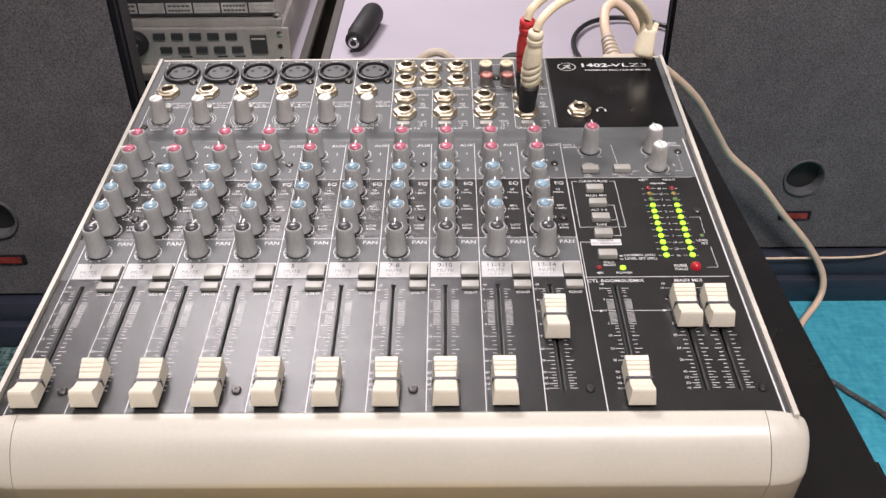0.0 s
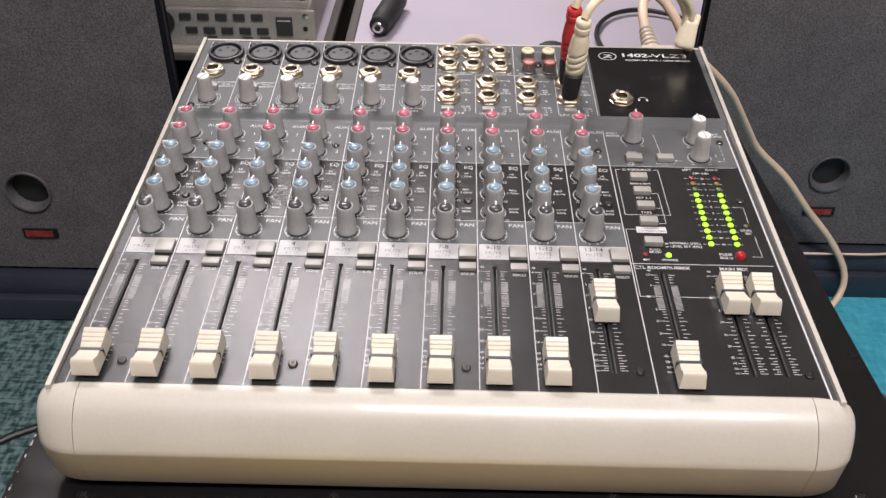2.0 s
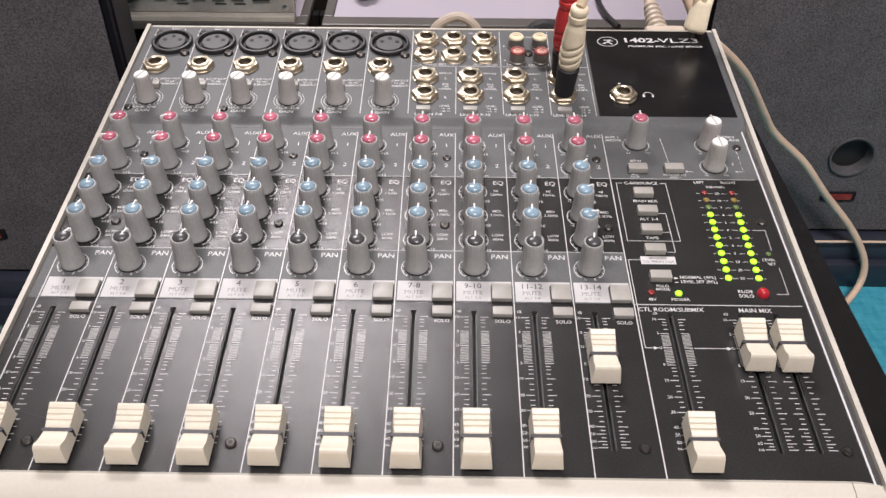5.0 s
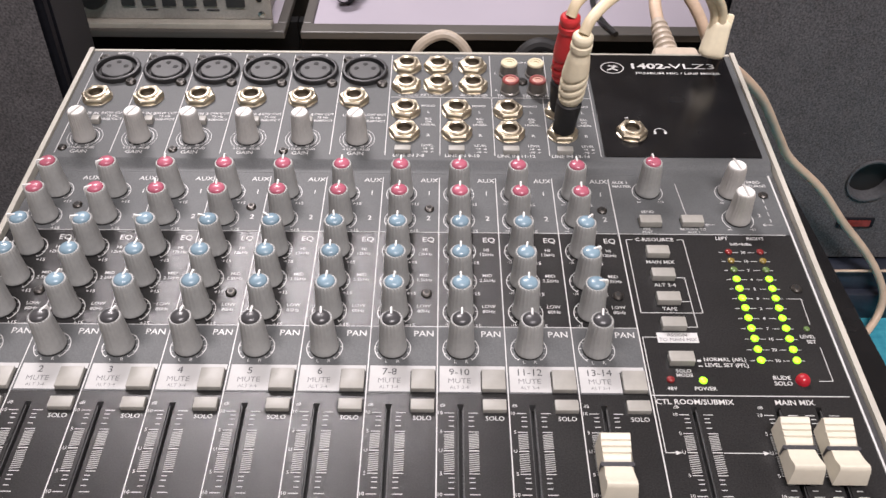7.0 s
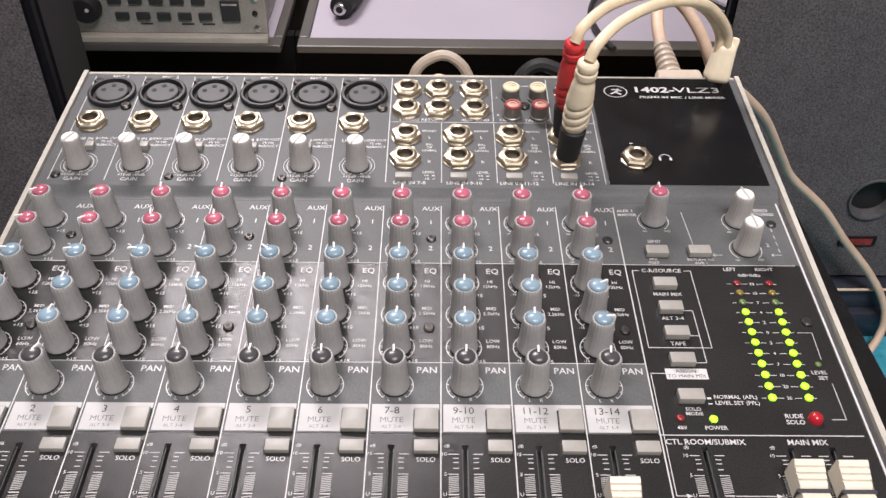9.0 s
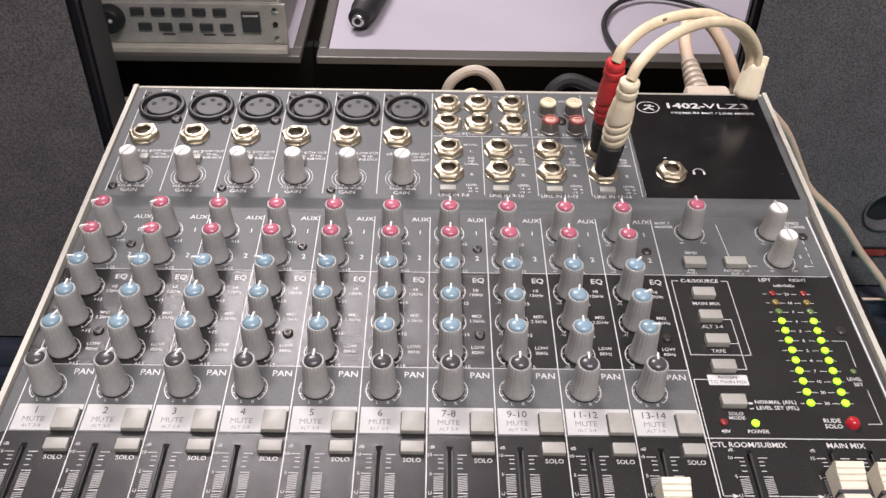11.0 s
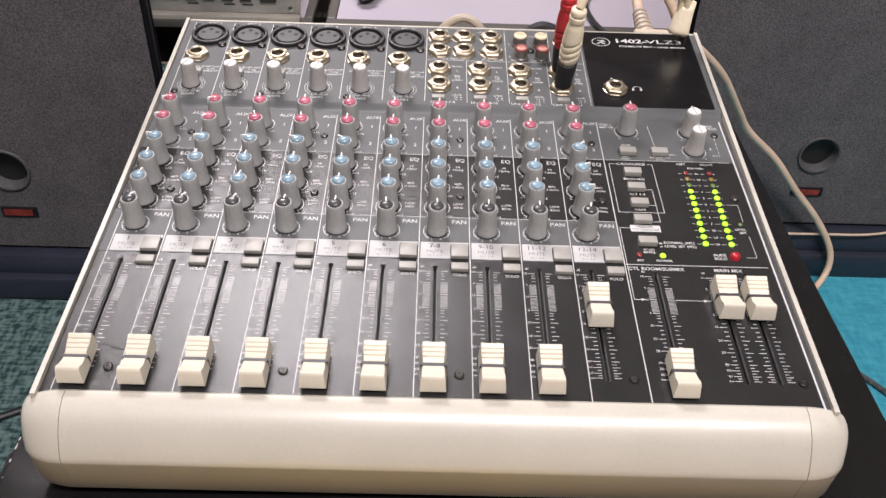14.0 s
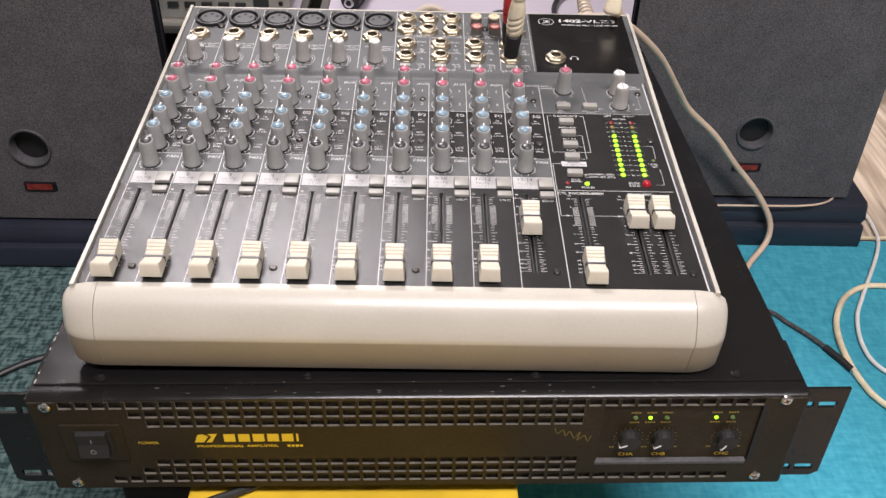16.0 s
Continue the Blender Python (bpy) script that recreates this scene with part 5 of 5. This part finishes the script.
ylead = thing("signal_lead", "cream Y lead with red and white plugs in the sockets", "cable", 0.078, 0.285, 0.17)
for (jx, jy), top, mat, arcpts in (
        ((78.2, 302.9), (0.0765, 0.289, 0.231), M_RED, [(0.0764, 0.288, 0.231), (0.0795, 0.290, 0.2375), (0.091, 0.300, 0.2425), (0.108, 0.312, 0.243), (0.128, 0.325, 0.238), (0.149, 0.338, 0.223), (0.1595, 0.344, 0.208), (0.1610, 0.344, 0.197)]),
        ((78.2, 284.8), (0.0805, 0.2715, 0.2305), M_GRIP, [(0.0804, 0.2712, 0.2305), (0.084, 0.275, 0.2365), (0.094, 0.285, 0.2415), (0.110, 0.300, 0.2425), (0.128, 0.315, 0.239), (0.147, 0.330, 0.229), (0.162, 0.342, 0.211), (0.1645, 0.344, 0.197)])):
    foot = on_upp(jx, jy, 4.2).translation
    top = Vector(top)
    mid = foot + (top - foot) * 0.33
    plug = part("plug", stepped((foot, mid), [(0, 0.0046), (0.02, 0.0054), (0.5, 0.0058), (0.88, 0.0062), (0.96, 0.0060), (1.0, 0.0050)]), M_BLACK, ylead, "black jack plug barrel", smooth=True)
    grip = [(0.0, 0.0050), (0.06, 0.0060), (0.2, 0.0064), (0.45, 0.0062), (0.66, 0.0053), (0.76, 0.0044), (0.79, 0.0050), (0.86, 0.0050), (0.88, 0.0042), (0.91, 0.0048), (0.97, 0.0047), (1.0, 0.0037)]
    part("strain_relief", grooved_grip(mid, top, grip), mat, plug, "moulded grip with slanting grooves", smooth=True)
    part("cord", tube(arcpts, 0.0026, 12, 8), M_CABLE_CREAM, ylead, smooth=True)
    if mat is M_RED:  # brown scuffs where the cream skin has worn
        for q0, q1, ln in ((arcpts[2], arcpts[3], 0.0065), (arcpts[3], arcpts[4], 0.003), (arcpts[5], arcpts[6], 0.0055)):
            q0, q1 = Vector(q0), Vector(q1)
            ax = (q1 - q0).normalized()
            bm = lathe([(0.0, -1.0), (0.55, -0.75), (0.9, -0.3), (1.0, 0.0), (0.9, 0.3), (0.55, 0.75), (0.0, 1.0)], 14)
            m = Matrix.Translation((q0 + q1) / 2 + Vector((0, -0.0016, 0.0017))) @ ax.to_track_quat("Z", "Y").to_matrix().to_4x4() @ Matrix.Diagonal((0.0010, 0.0010, ln / 2, 1))
            bmesh.ops.transform(bm, matrix=m, verts=bm.verts)
            part("scuff", bm, M_SCUFF, ylead, "brown worn patch", smooth=True)
bm = box(-0.0060, 0.0060, -0.0048, 0.0048, -0.0105, 0.0100, 0.0040, 4)
for v in bm.verts:
    v.co.x *= 1 - 0.14 * (v.co.z / 0.01)
box(0.0030, 0.0062, -0.0012, 0.0030, 0.0040, 0.0135, 0.0011, 2, bm=bm)
part("splitter", bm, M_GRIP, ylead, "cream moulded splitter block", pose(0.1632, 0.3435, 0.1925, -14, 10, 0), smooth=True)
part("cord", tube([(0.1655, 0.3485, 0.187), (0.172, 0.362, 0.17), (0.182, 0.385, 0.155), (0.198, 0.412, 0.14), (0.2346, 0.44, 0.1009), (0.266, 0.465, 0.053), (0.2865, 0.48, 0.0229), (0.3229, 0.49, -0.0124), (0.3544, 0.496, -0.0511), (0.3845, 0.497, -0.0847), (0.4025, 0.494, -0.1094), (0.4107, 0.488, -0.1287), (0.4067, 0.478, -0.1456), (0.385, 0.455, -0.1565), (0.36, 0.42, -0.1582), (0.31, 0.37, -0.1585)], 0.0034, 12, 8), M_CABLE_GREY, ylead, "greige cord hanging to the floor", smooth=True)

power = thing("power_lead", "greige mains lead plugged into the mixer's back", "cable", 0.152, 0.38, 0.15)
bm = box(-0.0155, 0.0155, 0.0, 0.030, -0.011, 0.011, 0.004, 3)
for v in bm.verts:
    v.co.x *= 1 - 9.0 * max(0.0, v.co.y - 0.012)
part("plug", bm, M_PLUG_GREY, power, "greige moulded mains plug", pose(0.1545, 0.3592, 0.150, 10, 0, 0), smooth=True)
prof = [(0, 0.0085), (0.1, 0.0085)]
for k in range(6):
    f = 0.14 + k * 0.13
    prof += [(f, 0.0074 - k * 0.0004), (f + 0.02, 0.0058 - k * 0.0003), (f + 0.06, 0.0058 - k * 0.0003), (f + 0.08, 0.0072 - k * 0.0004)]
prof += [(1.0, 0.0038)]
part("strain_relief", stepped(((0.1535, 0.386, 0.154), (0.1500, 0.418, 0.166)), prof), M_PLUG_GREY, power, "ribbed strain relief", smooth=True)
part("cord", tube([(0.1501, 0.417, 0.1655), (0.1495, 0.430, 0.172), (0.152, 0.443, 0.178), (0.160, 0.450, 0.180), (0.170, 0.448, 0.174), (0.181, 0.440, 0.160), (0.192, 0.440, 0.138), (0.205, 0.472, 0.112), (0.21, 0.488, 0.03), (0.2, 0.49, -0.08), (0.15, 0.56, -0.158)], 0.0038, 12, 8), M_CABLE_GREY, power, smooth=True)

lead("loop_cable", "greige cable looped behind the mixer on the amplifier", [(-0.012, 0.43, 0.1045), (-0.004, 0.437, 0.118), (0.003, 0.44, 0.136), (0.018, 0.442, 0.1435), (0.031, 0.44, 0.137), (0.040, 0.437, 0.118), (0.046, 0.425, 0.1045), (0.07, 0.40, 0.104)], 0.0035, M_PLUG_GREY)
lead("loop_cable", "thin cream wire looped behind the mixer on the amplifier", [(0.000, 0.425, 0.102), (0.004, 0.428, 0.118), (0.010, 0.43, 0.131), (0.018, 0.43, 0.134), (0.022, 0.425, 0.126), (0.028, 0.415, 0.110), (0.034, 0.40, 0.102)], 0.002, M_CABLE_CREAM)
lead("loop_cable", "thick black cable looped behind the mixer on the amplifier", [(0.055, 0.41, 0.105), (0.062, 0.425, 0.122), (0.070, 0.432, 0.136), (0.081, 0.434, 0.1415), (0.096, 0.432, 0.137), (0.112, 0.43, 0.130), (0.13, 0.425, 0.126), (0.15, 0.42, 0.118), (0.17, 0.42, 0.106)], 0.0045, M_CABLE_BLACK)
lead("loop_cable", "black cable looped behind the mixer on the amplifier", [(0.10, 0.40, 0.105), (0.104, 0.415, 0.118), (0.112, 0.42, 0.129), (0.13, 0.42, 0.131), (0.15, 0.415, 0.122), (0.165, 0.40, 0.105)], 0.0035, M_CABLE_BLACK)
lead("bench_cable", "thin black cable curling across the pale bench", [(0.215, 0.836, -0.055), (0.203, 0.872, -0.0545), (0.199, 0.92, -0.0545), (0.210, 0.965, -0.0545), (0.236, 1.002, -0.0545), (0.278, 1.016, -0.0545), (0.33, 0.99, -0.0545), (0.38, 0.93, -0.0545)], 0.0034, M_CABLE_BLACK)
lead("floor_cable", "thin white cable lying over cloth and floor", [(0.52, 0.70, -0.1625), (0.551, 0.619, -0.1625), (0.559, 0.581, -0.1625), (0.557, 0.527, -0.1605), (0.542, 0.482, -0.158), (0.494, 0.401, -0.158), (0.474, 0.364, -0.158), (0.464, 0.321, -0.158), (0.472, 0.287, -0.158), (0.52, 0.24, -0.158)], 0.0022, M_CAP_WHITE)
lead("floor_cable", "cream cable looped on the teal cloth", [(0.62, 0.39, -0.1575), (0.56, 0.412, -0.1575), (0.521, 0.418, -0.1575), (0.496, 0.414, -0.1575), (0.470, 0.394, -0.1575), (0.449, 0.357, -0.1575), (0.441, 0.315, -0.1575), (0.443, 0.272, -0.1575), (0.455, 0.24, -0.1575), (0.50, 0.19, -0.1575)], 0.0031, M_CABLE_CREAM)
usb = thing("usb_cable", "black braided cable with a metal plug on the teal cloth", "cable", 0.41, 0.33, FLOOR + 0.004)
part("cord", tube([(0.26, 0.42, -0.1585), (0.33, 0.405, -0.1585), (0.382, 0.374, -0.1585), (0.397, 0.356, -0.1585), (0.413, 0.336, -0.158), (0.424, 0.319, -0.158)], 0.0026, 10, 8), M_BRAID, usb, "black and white braided cord", smooth=True)
part("plug", tube([(0.424, 0.319, -0.158), (0.433, 0.302, -0.158), (0.440, 0.287, -0.158)], 0.0038, 12, 4), M_BLACK, usb, "black plug grip", smooth=True)
part("tip", box(-0.003, 0.003, 0, 0.009, -0.0016, 0.0016, 0.0006), M_CHROME, usb, "bright metal tip", pose(0.440, 0.287, -0.158, 0, 0, 200))
lead("plinth_wire", "thin pale wire lying along the plinth", [(0.27, 0.4985, -0.1085), (0.348, 0.4985, -0.1085), (0.396, 0.499, -0.1085), (0.445, 0.500, -0.1085), (0.476, 0.508, -0.1085), (0.50, 0.53, -0.1085)], 0.0012, M_CABLE_GREY)
lead("floor_cable", "black cable lying on the dark green rug", [(-0.60, 0.20, MAT + 0.003), (-0.48, 0.212, MAT + 0.003), (-0.385, 0.225, MAT + 0.003), (-0.345, 0.25, MAT + 0.003), (-0.29, 0.275, MAT + 0.003), (-0.22, 0.28, MAT + 0.003)], 0.0032, M_CABLE_BLACK)

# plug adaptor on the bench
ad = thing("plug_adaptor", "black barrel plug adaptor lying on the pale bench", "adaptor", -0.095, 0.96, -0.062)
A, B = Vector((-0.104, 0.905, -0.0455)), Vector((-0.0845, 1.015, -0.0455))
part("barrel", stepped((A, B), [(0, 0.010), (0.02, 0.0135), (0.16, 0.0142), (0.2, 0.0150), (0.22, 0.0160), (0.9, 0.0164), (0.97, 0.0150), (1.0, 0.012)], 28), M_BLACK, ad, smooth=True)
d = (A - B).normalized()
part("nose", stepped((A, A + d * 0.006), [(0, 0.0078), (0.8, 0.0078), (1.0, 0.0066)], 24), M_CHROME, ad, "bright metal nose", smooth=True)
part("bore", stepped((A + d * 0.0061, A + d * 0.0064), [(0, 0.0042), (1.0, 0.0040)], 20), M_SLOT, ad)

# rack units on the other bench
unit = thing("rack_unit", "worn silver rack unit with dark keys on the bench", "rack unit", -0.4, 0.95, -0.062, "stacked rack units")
part("case", box(-0.62, -0.186, 0.858, 1.16, -0.060, -0.003, 0.001), M_UNIT, unit)
part("front", box(-0.622, -0.178, 0.852, 0.8575, -0.052, -0.003, 0.0012), M_UNIT, unit, "scuffed silver front panel")
part("ledge", box(-0.622, -0.178, 0.842, 0.8575, -0.0615, -0.0525, 0.0015), M_RAIL, unit, "cream lower ledge")
kn = part("dial", lathe([(0.0165, 0), (0.0165, 0.004), (0.015, 0.012), (0.013, 0.014), (0, 0.0145)], 32), M_BLACK, unit, "large black dial", pose(-0.377, 0.852, -0.021, 90, 0, 0), smooth=True)
part("dial_mark", lathe([(0.0022, 0.0143), (0.0022, 0.0152), (0, 0.0153)], 12), M_POINTER, kn, "", pose(-0.373, 0.852, -0.019, 90, 0, 0))
key = to_mesh("key", box(-0.0075, 0.0075, -0.003, 0.001, -0.0042, 0.0042, 0.0008), M_UNIT_DARK)
bar = to_mesh("key_mark", box(-0.007, 0.007, -0.0005, 0.0005, -0.0009, 0.0009), M_INK)
for k in range(5):
    link("key", key, unit, pose(-0.3455 + 0.0233 * k, 0.852, -0.0125))
    link("key", key, unit, pose(-0.3395 + 0.0233 * k, 0.852, -0.031))
    if k in (1, 3, 4):
        link("key_mark", bar, unit, pose(-0.3375 + 0.0233 * k, 0.8517, -0.0405))
rk = part("rocker", box(-0.228, -0.207, 0.8485, 0.853, -0.036, -0.0115, 0.001), M_UNIT_DARK, unit, "black rocker switch")
part("rocker_light", box(-0.226, -0.209, 0.8478, 0.8486, -0.0165, -0.0145), M_UNIT_LABEL, rk)
for z in (-0.010, -0.045):
    part("bolt", lathe([(0.004, 0), (0.004, 0.0015), (0, 0.0022)], 14), M_CHROME, unit, "", pose(-0.1895, 0.852, z, 90, 0, 0), smooth=True)
part("jack", lathe([(0.0032, 0), (0.0032, 0.0015), (0, 0.0016)], 12), M_SLOT, unit, "", pose(-0.1905, 0.852, -0.027, 90, 0, 0))
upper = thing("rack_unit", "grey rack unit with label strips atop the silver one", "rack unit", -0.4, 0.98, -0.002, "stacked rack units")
part("case", box(-0.62, -0.192, 0.872, 1.18, -0.0028, 0.085, 0.0015), M_UNIT, upper)
part("ledge", box(-0.622, -0.188, 0.860, 0.8715, -0.0026, 0.006, 0.001), M_UNIT, upper)
part("front", box(-0.618, -0.196, 0.8665, 0.8718, 0.0085, 0.083, 0.001), M_UNIT_DARK, upper)
for k in range(6):
    x = -0.405 + 0.0355 * k
    s = part("label_strip", box(x, x + 0.033, 0.8655, 0.8667, 0.013, 0.026), M_UNIT_LABEL, upper, "pale worn label strip")
    g = bmesh.new()
    for r in range(2):
        bars(g, x * 1000 + 2, x * 1000 + 31, 16.5 + 6 * r, 2.4, 5 + (k + r) % 3, 0)
    link("label_marks", legend("label_marks", g, M_PRINT_DIM if k % 2 else M_INK, None), s, pose(0, 0.8652, 0, 90, 0, 0))
for k in range(10):
    part("socket_row", lathe([(0.0075, 0), (0.0075, 0.004), (0.005, 0.005), (0, 0.0035)], 16), M_BLACK, upper, "", pose(-0.40 + 0.0215 * k, 0.8665, 0.050, 90, 0, 0), smooth=True)
part("side_knob", lathe([(0.006, 0), (0.006, 0.006), (0.0035, 0.009), (0, 0.0095)], 16), M_CHROME, upper, "bright side screw", pose(-0.1935, 0.872, 0.006, 90, 0, 0), smooth=True)

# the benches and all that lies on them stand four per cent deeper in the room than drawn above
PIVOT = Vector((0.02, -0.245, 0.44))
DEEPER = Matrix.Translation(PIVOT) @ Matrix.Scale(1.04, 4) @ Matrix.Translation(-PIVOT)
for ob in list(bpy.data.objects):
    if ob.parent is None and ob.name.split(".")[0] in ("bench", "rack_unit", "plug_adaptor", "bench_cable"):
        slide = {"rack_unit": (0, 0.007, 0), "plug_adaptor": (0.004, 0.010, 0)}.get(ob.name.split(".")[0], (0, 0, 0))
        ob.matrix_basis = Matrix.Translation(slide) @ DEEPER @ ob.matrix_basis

# unseen ceiling fittings added over the lamps
for x, y in ((-0.56, 1.76), (0.35, -0.75)):
    t = thing("ceiling_light", "unseen white ceiling light fitting, switched on", "ceiling light", x, y, CEIL)
    part("housing", box(x - 0.66, x + 0.66, y - 0.30, y + 0.30, CEIL - 0.05, CEIL - 0.0005, 0.004), M_CEIL, t)
